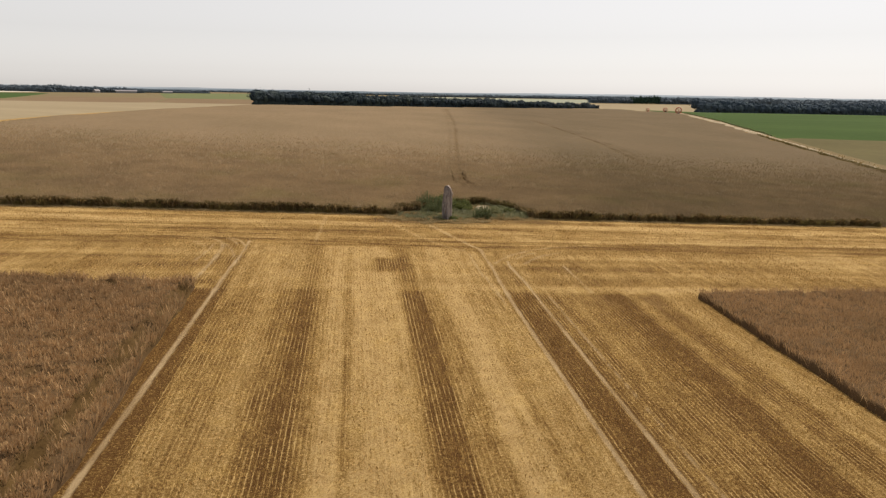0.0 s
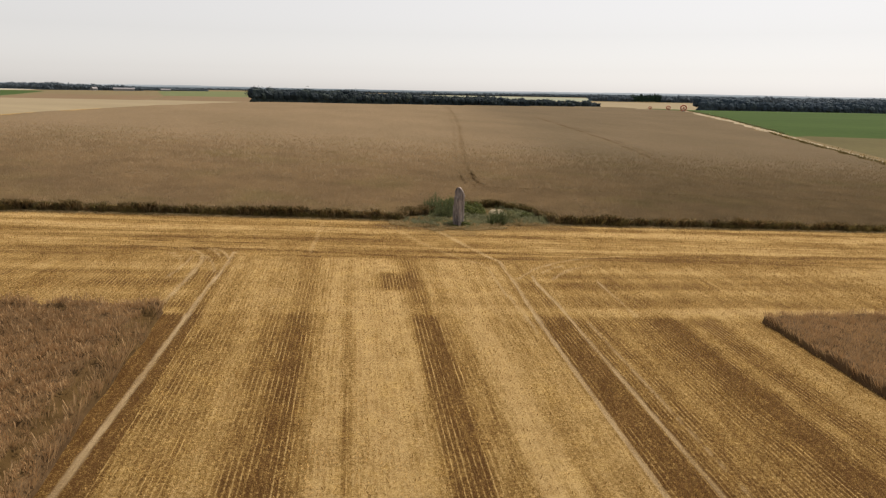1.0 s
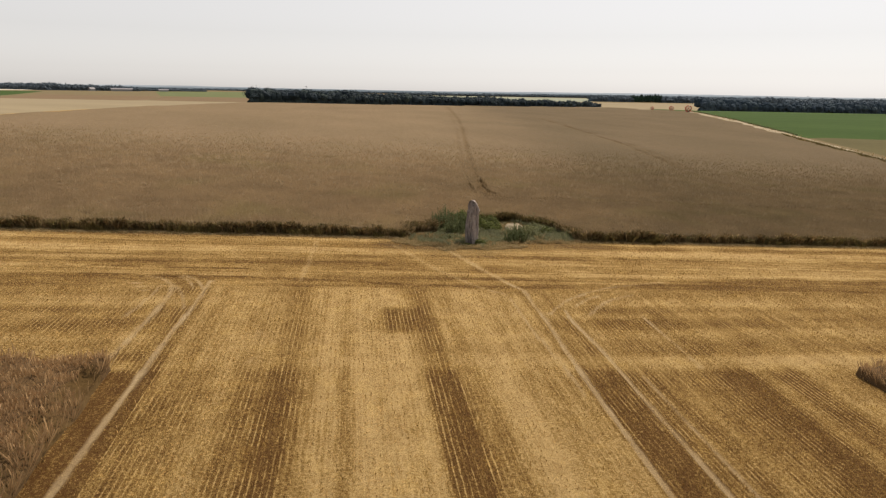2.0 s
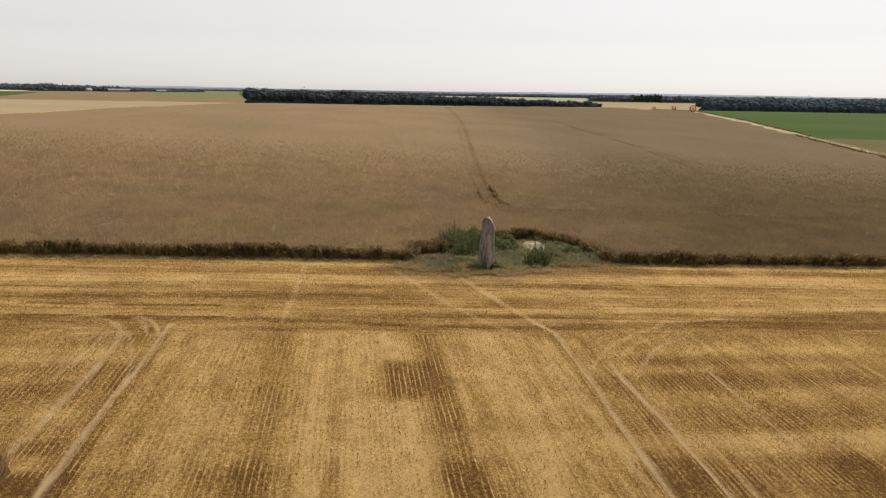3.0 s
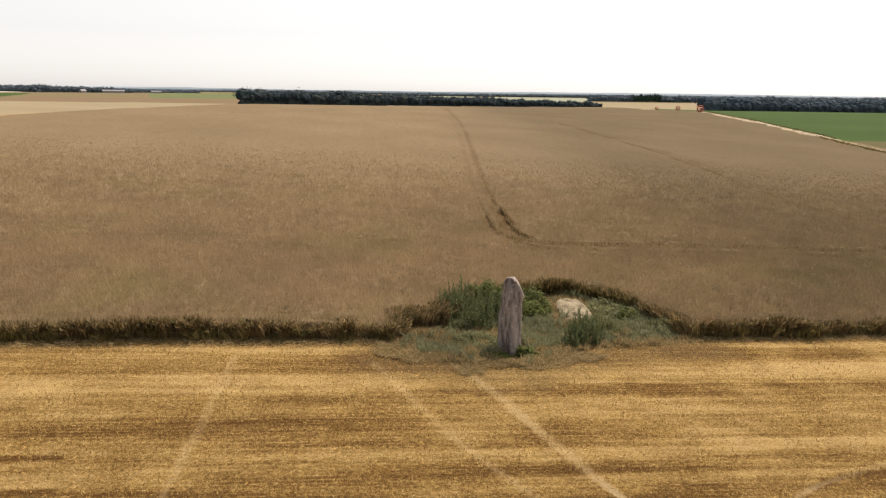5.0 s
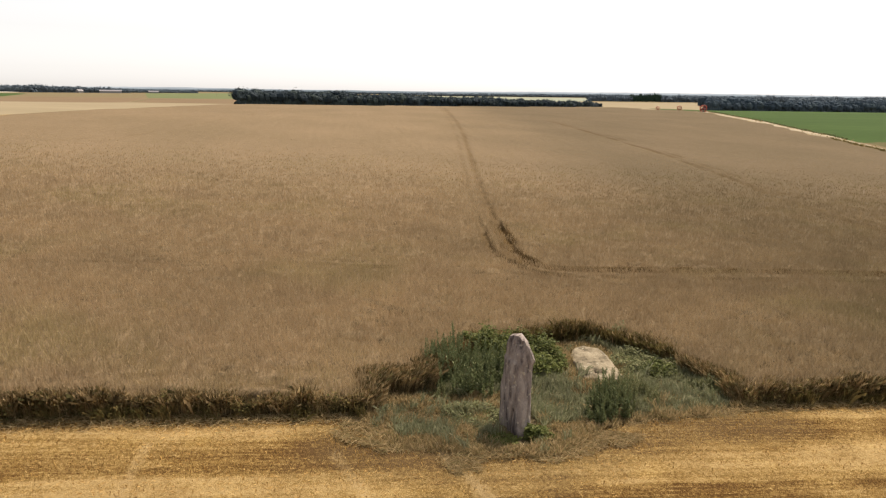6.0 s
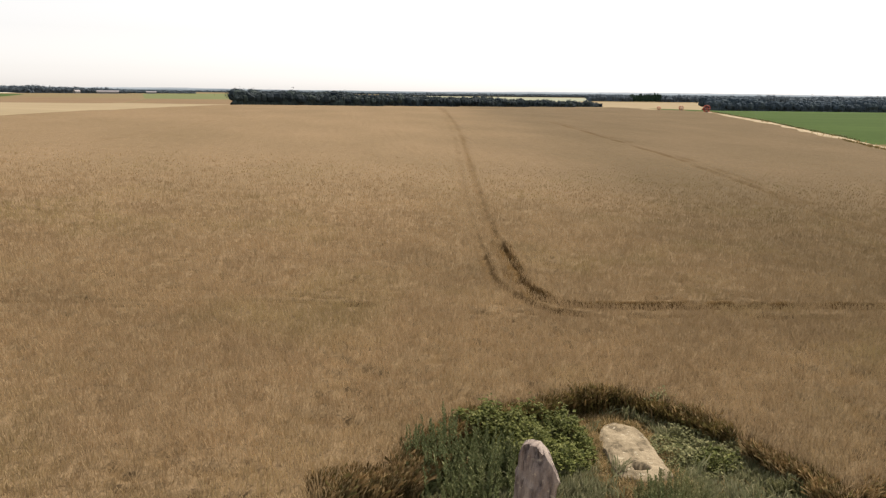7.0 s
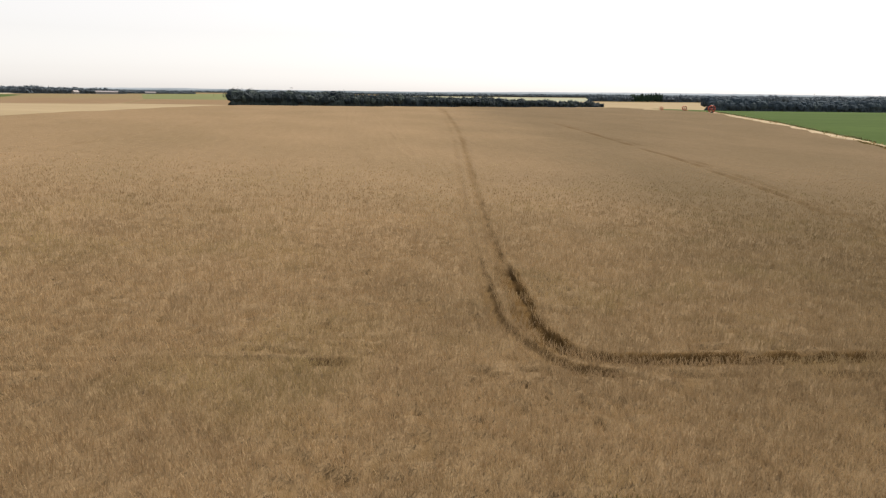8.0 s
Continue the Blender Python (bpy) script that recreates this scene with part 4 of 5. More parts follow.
def crown(rng, c, r, squash, n, size):
    """A rounded crown of several bulging limbs, each covered in small tilted leaf clumps."""
    limbs = 11
    way = rng.normal(size=(limbs, 3))
    way[:, 2] = np.abs(way[:, 2]) * 0.9 - 0.35
    way /= np.linalg.norm(way, axis=1)[:, None]
    mid = c + way * (r * rng.uniform(0.40, 0.80, limbs))[:, None] * np.array([1, 1, squash])
    wide = r * rng.uniform(0.30, 0.52, limbs)
    k = rng.integers(0, limbs, n)
    d = rng.normal(size=(n, 3))
    d[:, 2] += 0.25
    d /= np.linalg.norm(d, axis=1)[:, None]
    p = mid[k] + d * (wide[k] * rng.uniform(0.86, 1.10, n))[:, None] * np.array([1, 1, 0.5 + 0.5 * squash])
    q = d + rng.normal(0, 0.35, (n, 3))
    q /= np.linalg.norm(q, axis=1)[:, None]
    a = np.cross(q, rng.normal(size=(n, 3)))
    a /= np.linalg.norm(a, axis=1)[:, None]
    b = np.cross(q, a)
    s = (size * rng.uniform(0.5, 1.2, n))[:, None]
    v = np.stack([p - a * s, p - b * s * 0.7, p + a * s, p + b * s * 0.7], 1)
    return v.reshape(-1, 3), np.arange(4 * n).reshape(n, 4)


def trunk_mesh(x, y, z, h, r, seg=5):
    t = np.linspace(0, 2 * np.pi, seg, endpoint=False)
    v = np.concatenate([np.stack([x + r * k * np.cos(t), y + r * k * np.sin(t), np.full(seg, z + hh)], 1) for k, hh in ((1.3, -0.3), (0.9, h * 0.4), (0.5, h))])
    f = [(i * seg + j, i * seg + (j + 1) % seg, (i + 1) * seg + (j + 1) % seg, (i + 1) * seg + j) for i in range(2) for j in range(seg)]
    return v, np.array(f)


def wood(name, label, line, rows, gap, height, mat, leaf, per, seed, pointed=False, row_gap=5.0):
    """A wood: several rows of trees behind a front line; height is a pair, from the line's start to its end."""
    rng = np.random.default_rng(seed)
    thing = empty(name, pose(0, 0, 0), label, "wood", kind="stuff")
    leaves, cores, trunks = [], [], []
    (ax, ay), (bx, by) = line
    length = math.hypot(bx - ax, by - ay)
    nx, ny = -(by - ay) / length, (bx - ax) / length
    for row in range(rows):
        for s in np.arange(0, length, gap):
            u = min(1, max(0, (s + rng.normal(0, gap * 0.3)) / length))
            back = row * row_gap + rng.normal(0, 1.4)
            x, y = ax + (bx - ax) * u + nx * back, ay + (by - ay) * u + ny * back
            z = float(land(x, y))
            h = (height[0] * (1 - u) + height[1] * u) * (0.84 + 0.32 * float(vnoise(s * 0.045 + seed * 7.3, 0.5 * row, 88))) * (rng.uniform(0.86, 1.10) if not pointed else rng.uniform(0.8, 1.15)) * (0.86 if row == 0 else 1.0)
            r = h * 0.16 * rng.uniform(0.85, 1.2) if pointed else max(0.46 * h, 0.7 * gap) * rng.uniform(0.85, 1.2)
            squash = (h * 0.5 / r) if pointed else 0.42 * h / r
            c = np.array([x, y, z + h * (0.50 if pointed or row == 0 else 0.56)])
            cores.append(blob(rng, c, r * 0.8, squash))
            if pointed:
                n = per
                k = rng.random(n)
                ang = rng.uniform(0, 2 * np.pi, n)
                rad = r * (1.15 - k) * rng.uniform(0.7, 1.1, n)
                p = np.stack([x + rad * np.cos(ang), y + rad * np.sin(ang), z + h * (0.08 + 0.95 * k)], 1)
                d = rng.normal(size=(n, 3)) * leaf
                e = rng.normal(size=(n, 3)) * leaf * 0.7
                leaves.append((np.stack([p - d, p - e, p + d, p + e], 1).reshape(-1, 3), np.arange(4 * n).reshape(n, 4)))
            else:
                leaves.append(crown(rng, c, r, squash, per, leaf))
            if row < 2:
                trunks.append(trunk_mesh(x, y, z, h * 0.5, 0.02 * h))
    if not pointed:  # the closed undergrowth inside the wood's edge
        m = max(6, int(length / 2.0))
        uu = np.linspace(-5.5 / length, 1 + 5.5 / length, m)
        for back in (0.5, row_gap * 1.3):
            hh = (height[0] * (1 - uu) + height[1] * uu) * (0.50 + 0.34 * vnoise(uu * length * 0.22, uu * 0 + back, seed + 60)) * np.clip(0.8 + np.minimum(uu, 1 - uu) * length / 9.0, 0.15, 1)
            ring_v = []
            for k, (off, up) in enumerate(((-2.2, -0.1), (-2.0, 0.45), (-0.9, 0.85), (0.6, 1.0), (2.0, 0.6), (2.2, -0.1))):
                o = back + off + rng.normal(0, 0.5, m)
                xs, ys = ax + (bx - ax) * uu + nx * o, ay + (by - ay) * uu + ny * o
                ring_v.append(np.stack([xs, ys, land(xs, ys) + hh * up * rng.uniform(0.85, 1.1, m)], -1))
            cores.append((np.stack(ring_v, 1).reshape(-1, 3), grid_faces(m, 6)))
            n = int(length / gap) * per // 5
            g, w = rng.uniform(uu[0], uu[-1], n), rng.random(n)
            hg = np.interp(g, uu, hh)
            o = back - 2.3 + 1.9 * w
            p = np.stack([ax + (bx - ax) * g + nx * o, ay + (by - ay) * g + ny * o, 0 * g], 1)
            p[:, 2] = land(p[:, 0], p[:, 1]) + hg * w ** 0.7
            q = np.array([-nx, -ny, 0.5]) + rng.normal(0, 0.4, (n, 3))
            a1 = np.cross(q, rng.normal(size=(n, 3)))
            a1 *= (leaf * rng.uniform(0.5, 1.2, n) / np.linalg.norm(a1, axis=1))[:, None]
            b1 = np.cross(q / np.linalg.norm(q, axis=1)[:, None], a1)
            leaves.append((np.stack([p - a1, p - b1, p + a1, p + b1], 1).reshape(-1, 3), np.arange(4 * n).reshape(n, 4)))
    v, f = join(*cores, *leaves)
    tagged(under("foliage", mesh_of("foliage", v, f, mat), thing), kind="stuff")
    v, f = join(*trunks)
    tagged(under("trunks", mesh_of("trunks", v, f, BARK), thing), kind="stuff")
    return thing


wood("wood", "dark broadleaved wood along the far end of the wheat", ((-96, 766), (60, 838)), 4, 6.2, (16.5, 13.6), OAK, 0.62, 230, 1)
wood("wood", "dark broadleaved wood, lower along the far wheat", ((56, 836), (190, 898)), 4, 5.6, (13.4, 10.4), OAK, 0.58, 190, 2)
wood("hedge", "low dark hedge of bushes at the far end of the wheat", ((186, 896), (328, 972)), 2, 4.6, (10.2, 7.4), OAK, 0.52, 150, 3)
wood("wood", "long dark wood behind the green crop", ((484, 985), (1250, 1010)), 4, 8.5, (18, 20), HAZED_OAK, 0.95, 95, 4)
wood("wood", "far dark wood behind the long wood", ((800, 1300), (1600, 1250)), 3, 13.0, (19, 20), FAR_HAZED_OAK, 1.5, 70, 14)
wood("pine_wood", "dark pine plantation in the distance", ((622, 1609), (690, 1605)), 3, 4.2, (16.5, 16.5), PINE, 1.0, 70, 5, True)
wood("wood", "lighter broadleaved wood beside the distant pines", ((530, 1618), (622, 1609)), 3, 9, (14.5, 15), FAR_HAZED_OAK, 1.2, 70, 6)
wood("wood", "dark wood behind the ripe field", ((694, 1608), (1500, 1690)), 3, 11, (15, 17), FAR_HAZED_OAK, 1.2, 70, 15)
wood("wood", "distant dark wood on the horizon", ((-1250, 2050), (-680, 1765)), 3, 10, (16, 15), FAR_HAZED_OAK, 1.4, 60, 7)
wood("wood", "distant dark wood under the horizon", ((-690, 1775), (-520, 1900)), 3, 8, (18, 12), FAR_HAZED_OAK, 1.3, 80, 8)
wood("wood", "dark trees behind the distant barns", ((-620, 1950), (-400, 2100)), 3, 8, (10, 3.5), FAR_HAZED_OAK, 1.2, 60, 9)
wood("wood", "faint line of trees along the horizon", ((-1150, 2620), (330, 2700)), 2, 12, (4.5, 7), FAR_HAZED_OAK, 1.8, 30, 10)
wood("wood", "long line of trees along the horizon", ((150, 2300), (1000, 2450)), 3, 12, (7, 11), FAR_HAZED_OAK, 1.8, 45, 11)
wood("wood", "wooded ridge along the horizon", ((760, 2300), (2200, 2250)), 3, 14, (10, 13), FAR_HAZED_OAK, 2.0, 45, 12)
wood("wood", "far trees along the horizon", ((-1700, 2500), (-560, 2560)), 3, 13, (9, 4), FAR_HAZED_OAK, 2.0, 40, 13)


# ---- backdrop ----
def ridge(label, y, base, tall, seed, tone, rise):
    """A long low wooded ridge on the horizon: a strip glowing in painted haze blue."""
    m, nodes, links, b = material("glowing_haze", 1.0, 0.0)
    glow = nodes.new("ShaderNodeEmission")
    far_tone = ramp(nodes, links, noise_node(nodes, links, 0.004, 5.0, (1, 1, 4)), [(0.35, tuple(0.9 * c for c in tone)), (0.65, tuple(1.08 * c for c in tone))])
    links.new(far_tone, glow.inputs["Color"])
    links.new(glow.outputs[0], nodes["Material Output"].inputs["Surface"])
    x = np.arange(-4200, 4201, 12.0)
    top = base + tall * (fbm(x * 0.0011, x * 0 + seed, seed, 3) - 0.3) + 2.8 * fbm(x * 0.025, x * 0 + seed, seed + 1, 3) + rise * step(200, 1500, x)
    yy = y + 60 * (fbm(x * 0.002, x * 0, seed + 2) - 0.5)
    v = np.stack([np.stack([x, yy, np.full(len(x), -30.0)], 1), np.stack([x, yy + 20, top * 0.8 - 1], 1), np.stack([x, yy + 60, top], 1)], 1).reshape(-1, 3)
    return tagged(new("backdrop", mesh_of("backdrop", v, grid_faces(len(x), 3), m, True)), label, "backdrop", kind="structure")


ridge("glowing backdrop of a wooded ridge on the horizon, painted haze blue", 3900, 10.5, 9.0, 141, (0.40, 0.44, 0.46), 7.5)
ridge("glowing backdrop of far woods under the horizon, painted haze grey-blue", 2950, 7.8, 5.0, 147, (0.21, 0.25, 0.27), 3.0)


# ---- standing stone, fallen slab ----
def rock_material(name, base, pale, dark, scale, stretch):
    m, nodes, links, b = material(name, 0.9)
    blotch = noise_node(nodes, links, scale, 6.0, stretch, 0.6)
    grain = noise_node(nodes, links, scale * 9, 6.0, (1, 1, 1), 0.7)
    lichen = noise_node(nodes, links, scale * 2.6, 3.0, (1, 1, 1), 0.5)
    tone = ramp(nodes, links, blotch, [(0.34, dark), (0.47, base), (0.64, pale)])
    tone = mix(nodes, links, 0.45, tone, ramp(nodes, links, grain, [(0.3, (0.55, 0.55, 0.56)), (0.7, (1.3, 1.27, 1.22))]), "MULTIPLY")
    spot = ramp(nodes, links, lichen, [(0.62, (0, 0, 0)), (0.68, (1, 1, 1))])
    tone = mix(nodes, links, sums(nodes, links, "MULTIPLY", spot, 0.45), tone, (0.50, 0.46, 0.36))
    links.new(tone, b.inputs["Base Color"])
    bump(nodes, links, b, sums(nodes, links, "ADD", blotch, sums(nodes, links, "MULTIPLY", grain, 0.5)), 0.7, 0.05)
    return m


STONE = rock_material("weathered_sandstone", (0.221, 0.189, 0.176), (0.336, 0.295, 0.267), (0.061, 0.052, 0.052), 2.3, (1.6, 1.6, 0.35))
SLAB = rock_material("pale_sandstone", (0.206, 0.172, 0.120), (0.292, 0.248, 0.176), (0.077, 0.065, 0.046), 2.2, (1, 1, 1))


def standing_stone(x, y):
    """A tall, tapering, furrowed stone with a broken, sloping head."""
    nz, seg, tall = 130, 150, 3.62
    zz = np.linspace(-0.25, tall, nz)
    th = np.linspace(0, 2 * np.pi, seg, endpoint=False)
    Zr, T = np.meshgrid(zz, th, indexing="ij")
    a = np.interp(Zr, [0, 0.5, 1.2, 2.0, 2.8, 3.3, 3.62], [0.76, 0.75, 0.70, 0.64, 0.57, 0.50, 0.42])
    b = np.interp(Zr, [0, 0.5, 1.2, 2.0, 2.5, 2.65, 3.0, 3.3, 3.62], [0.34, 0.38, 0.40, 0.39, 0.38, 0.38, 0.40, 0.38, 0.30])
    p = 3.4
    r = ((np.abs(np.cos(T)) / a) ** p + (np.abs(np.sin(T)) / b) ** p) ** (-1 / p)
    u = T / (2 * np.pi) * 14
    furrow = np.abs(vnoise(np.mod(u, 14) + 0.25 * Zr, Zr * 0.45, 91) - 0.5) * 2
    crack = np.abs(vnoise(np.mod(u, 14) * 2.6 + 0.5 * Zr, Zr * 0.8, 87) - 0.5) * 2
    r = r - 0.17 * (1 - furrow) ** 4 - 0.055 * (1 - crack) ** 6 + 0.10 * (fbm(np.cos(T) * 1.5 + Zr * 0.7, np.sin(T) * 1.5 + Zr * 0.9, 92) - 0.5) + 0.05 * (fbm(np.cos(T) * 5 + Zr * 2, np.sin(T) * 5 - Zr * 3, 93) - 0.5)
    la, lb = r * np.cos(T), r * np.sin(T)
    e1, e2 = (-0.33, 0.944), (0.944, 0.33)
    X = la * e1[0] + lb * e2[0] + 0.035 * Zr * 0.6 + 0.07 * step(2.55, 2.75, Zr)
    Y = la * e1[1] + lb * e2[1] + 0.02 * Zr
    right = X * 0.985 - Y * 0.17
    back = X * 0.17 + Y * 0.985
    top = 3.52 - 0.40 * np.maximum(0, right + 0.02) - 0.7 * np.maximum(0, right - 0.20) - 1.3 * np.maximum(0, right - 0.36) - 0.5 * np.maximum(0, -right - 0.16) - 2.2 * np.maximum(0, -right - 0.26) - 0.22 * np.abs(back + 0.1) + 0.10 * (fbm(X * 5, Y * 5, 94) - 0.5)
    Zr = np.minimum(Zr, top)
    v = np.stack([X, Y, Zr], -1).reshape(-1, 3)
    f = [(i * seg + j, i * seg + (j + 1) % seg, (i + 1) * seg + (j + 1) % seg, (i + 1) * seg + j) for i in range(nz - 1) for j in range(seg)]
    last = (nz - 1) * seg
    c = v[last:].mean(0)
    c[2] = 3.52 + 0.02
    v = np.concatenate([v, [c]])
    me = bpy.data.meshes.new("standing_stone")
    me.from_pydata(v.tolist(), [], f + [(last + j, last + (j + 1) % seg, len(v) - 1) for j in range(seg)])
    me.materials.append(STONE)
    for q in me.polygons:
        q.use_smooth = True
    ob = new("standing_stone", me)
    ob.location = (x, y, float(land(x, y)) - 0.10)
    return tagged(ob, "tall weathered grey standing stone with a broken sloping top in weeds", "standing stone")


standing_stone(9.60, 69.62)


def fallen_slab(x, y, turn):
    """A long block lying flat: a worn top with a hollow near one end, and steep broken sides."""
    n = 64
    u, w = np.meshgrid(np.linspace(-1, 1, n), np.linspace(-1, 1, n), indexing="ij")
    px = u * np.sqrt(1 - 0.32 * w * w)
    py = w * np.sqrt(1 - 0.22 * u * u)
    ragged = 1 + 0.22 * (fbm(px * 1.9 + 5, py * 2.3, 95) - 0.5)
    X, Y = 0.88 * px * ragged * (1 - 0.14 * py) + 0.12 * py, 1.80 * py * ragged
    rim = np.maximum(np.abs(u), np.abs(w))
    Z = 0.30 + 0.10 * py + 0.14 * (fbm(X * 1.6, Y * 1.6, 96) - 0.5) + 0.05 * (fbm(X * 6, Y * 6, 89) - 0.5) - 0.12 * step(0.70, 1.0, rim)
    Z = Z - 0.34 * step(1.0, 0.6, np.hypot((X + 0.12) / 0.34, (Y + 1.16 + 0.3 * X) / 0.20) + 0.7 * (fbm(X * 4, Y * 4, 83) - 0.5)) - 0.12 * step(1.0, 0.3, np.hypot((X - 0.30) / 0.12, (Y + 0.15) / 0.10))
    Z = np.where(rim > 0.999, -0.30, Z)
    ob = new("fallen_slab", mesh_of("fallen_slab", np.stack([X, Y, Z], -1).reshape(-1, 3), grid_faces(n, n), SLAB, True))
    ob.matrix_world = pose(x, y, float(land(x, y)) + 0.05, 0, 0, turn)
    return tagged(ob, "long pale sandstone slab lying in dry grass, hollowed near one end", "stone slab")


fallen_slab(14.25, 74.95, 1)


# ---- weeds round the stone ----
def tall_weeds(name, label, x, y, rx, ry, height, count, leaf, mat, seed, leaves=38):
    """A stand of upright weeds: thin stems with leaves in whorls all the way up."""
    rng = np.random.default_rng(seed)
    thing = empty(name, pose(x, y, float(land(x, y))), label, "weeds")
    q, a = np.sqrt(rng.random(count)), rng.uniform(0, 2 * np.pi, count)
    sx, sy = q * np.cos(a) * rx, q * np.sin(a) * ry
    h = height * (1.05 - 0.45 * q ** 2) * rng.uniform(0.45, 1.2, count) * (0.5 + 0.95 * vnoise(sx * 2.2 + seed, sy * 2.2, 85))
    gz = land(x + sx, y + sy) - land(x, y)
    lean = rng.normal(0, 0.07, (count, 2)) + np.stack([sx / rx, sy / ry], 1) * 0.12
    k = np.repeat(np.arange(count), leaves)
    u = np.tile(np.linspace(0.12, 1.0, leaves), count)
    p = np.stack([sx[k] + lean[k, 0] * u * h[k], sy[k] + lean[k, 1] * u * h[k], gz[k] + u * h[k]], 1)
    ang = rng.uniform(0, 2 * np.pi, len(k))
    d = np.stack([np.cos(ang), np.sin(ang), rng.uniform(0.2, 1.1, len(k)) + u * 1.0], 1)
    size = leaf * (1.1 - 0.6 * u) * rng.uniform(0.7, 1.3, len(k))
    v, f = leaf_mesh(p, d, size, size * 0.22, rng)
    tagged(under("foliage", mesh_of("foliage", v, f, mat), thing), kind="stuff")
    w = 0.009
    b0, b1 = np.stack([sx, sy, gz - 0.03], 1), np.stack([sx + lean[:, 0] * h, sy + lean[:, 1] * h, gz + h], 1)
    o = np.array([[w, 0, 0], [-w * 0.5, w * 0.87, 0], [-w * 0.5, -w * 0.87, 0]])
    v = np.stack([b0 + o[0], b0 + o[1], b0 + o[2], b1 + o[0] * 0.5, b1 + o[1] * 0.5, b1 + o[2] * 0.5], 1).reshape(-1, 3)
    f = np.concatenate([np.arange(count)[:, None] * 6 + np.array(t) for t in ((0, 1, 4, 3), (1, 2, 5, 4), (2, 0, 3, 5))])
    tagged(under("stalk_mass", mesh_of("stalk_mass", v, f, STEM), thing), kind="stuff")
    return thing


def bramble(name, label, x, y, rx, ry, height, count, leaf, mat, seed):
    """A low arching thicket: leaves over a lumpy mound, canes beneath."""
    rng = np.random.default_rng(seed)
    thing = empty(name, pose(x, y, float(land(x, y))), label, "bush")
    q, a = np.sqrt(rng.random(count)), rng.uniform(0, 2 * np.pi, count)
    px, py = q * np.cos(a) * rx, q * np.sin(a) * ry
    mound = height * np.sqrt(np.clip(1 - q ** 2, 0, 1)) * np.clip(0.05 + 1.7 * fbm(px * 1.9 + x, py * 1.9 + y, 97), 0.1, 1.6)
    shoot = rng.random(count) < 0.10
    mound = mound + shoot * rng.uniform(0.0, 0.38, count) * height
    pz = land(x + px, y + py) - land(x, y) + mound * (1 - rng.random(count) ** 2 * 0.8)
    ang = rng.uniform(0, 2 * np.pi, count)
    d = np.stack([np.cos(ang), np.sin(ang), rng.normal(0.15, 0.4, count)], 1)
    size = leaf * rng.uniform(0.6, 1.4, count)
    v, f = leaf_mesh(np.stack([px, py, pz], 1), d, size, size * 0.42, rng)
    tagged(under("foliage", mesh_of("foliage", v, f, mat), thing), kind="stuff")
    canes = bmesh.new()
    for _ in range(22):
        a, r = rng.uniform(0, 2 * np.pi), rng.uniform(0.2, 0.9)
        x0, y0 = r * rx * 0.5 * math.cos(a), r * ry * 0.5 * math.sin(a)
        last = None
        for s in range(6):
            t = s / 5
            c = Vector((x0 + t * rx * 0.5 * math.cos(a), y0 + t * ry * 0.5 * math.sin(a), height * 0.9 * math.sin(t * 2.6)))
            c.z += float(land(x + c.x, y + c.y) - land(x, y)) - 0.02
            ring = [canes.verts.new(c + Vector((0.008 * math.cos(k * 2.1), 0.008 * math.sin(k * 2.1), 0))) for k in range(3)]
            if last:
                for k in range(3):
                    canes.faces.new((last[k], last[(k + 1) % 3], ring[(k + 1) % 3], ring[k]))
            last = ring
    tagged(part("cane_mass", canes, STEM, thing), kind="stuff")
    return thing


tall_weeds("nettle_clump", "tall blue-green nettles beside the standing stone", 8.6, 73.4, 1.55, 1.7, 1.65, 190, 0.17, NETTLE, 101, 62)
tall_weeds("nettle_clump", "blue-green nettles at the edge of the wheat", 7.55, 74.2, 0.9, 0.9, 1.35, 80, 0.16, NETTLE, 102, 56)
tall_weeds("nettle_clump", "low nettles in front of the clump", 7.3, 72.0, 0.45, 0.4, 0.6, 26, 0.14, THISTLE, 103)
bramble("bramble_bush", "bright green brambles behind the standing stone", 11.3, 75.6, 1.9, 2.2, 0.95, 7500, 0.12, BRAMBLE, 104)
bramble("bramble_bush", "green brambles against the wheat", 9.7, 76.0, 1.3, 1.2, 1.05, 3800, 0.12, BRAMBLE, 105)
bramble("bramble_bush", "low green growth at the foot of the stone", 8.2, 70.6, 1.1, 0.9, 0.34, 1500, 0.09, THISTLE, 106)
bramble("bramble_bush", "small green tuft beside the stone's foot", 10.2, 68.9, 0.55, 0.4, 0.35, 600, 0.12, BRAMBLE, 107)
# weeds added to darken the stone's cast shadow, which came out too light
bramble("bramble_bush", "low dark weeds added to deepen the shadow of the standing stone", 8.75, 68.75, 0.75, 0.6, 0.16, 900, 0.08, BRAMBLE, 116)
tall_weeds("mugwort_clump", "dark grey-green mugwort before the fallen slab", 13.45, 70.65, 0.75, 0.7, 1.25, 70, 0.16, NETTLE, 108, 58)
tall_weeds("mugwort_clump", "grey-green mugwort beside the fallen slab", 14.5, 71.8, 1.3, 1.0, 0.95, 160, 0.14, THISTLE, 109)
tall_weeds("mugwort_clump", "dark green weeds at the stubble's edge", 12.75, 70.0, 0.45, 0.45, 0.9, 40, 0.17, NETTLE, 110)
bramble("weed_bush", "grey-green low weeds beyond the slab", 16.6, 74.9, 1.7, 1.6, 0.5, 3600, 0.10, THISTLE, 111)
bramble("weed_bush", "green low weeds in the dry grass", 16.9, 74.2, 0.8, 0.6, 0.6, 1100, 0.12, BRAMBLE, 112)
bramble("weed_bush", "dark leafy weeds against the wheat behind the slab", 16.3, 78.0, 1.5, 0.6, 0.75, 2200, 0.11, THISTLE, 113)
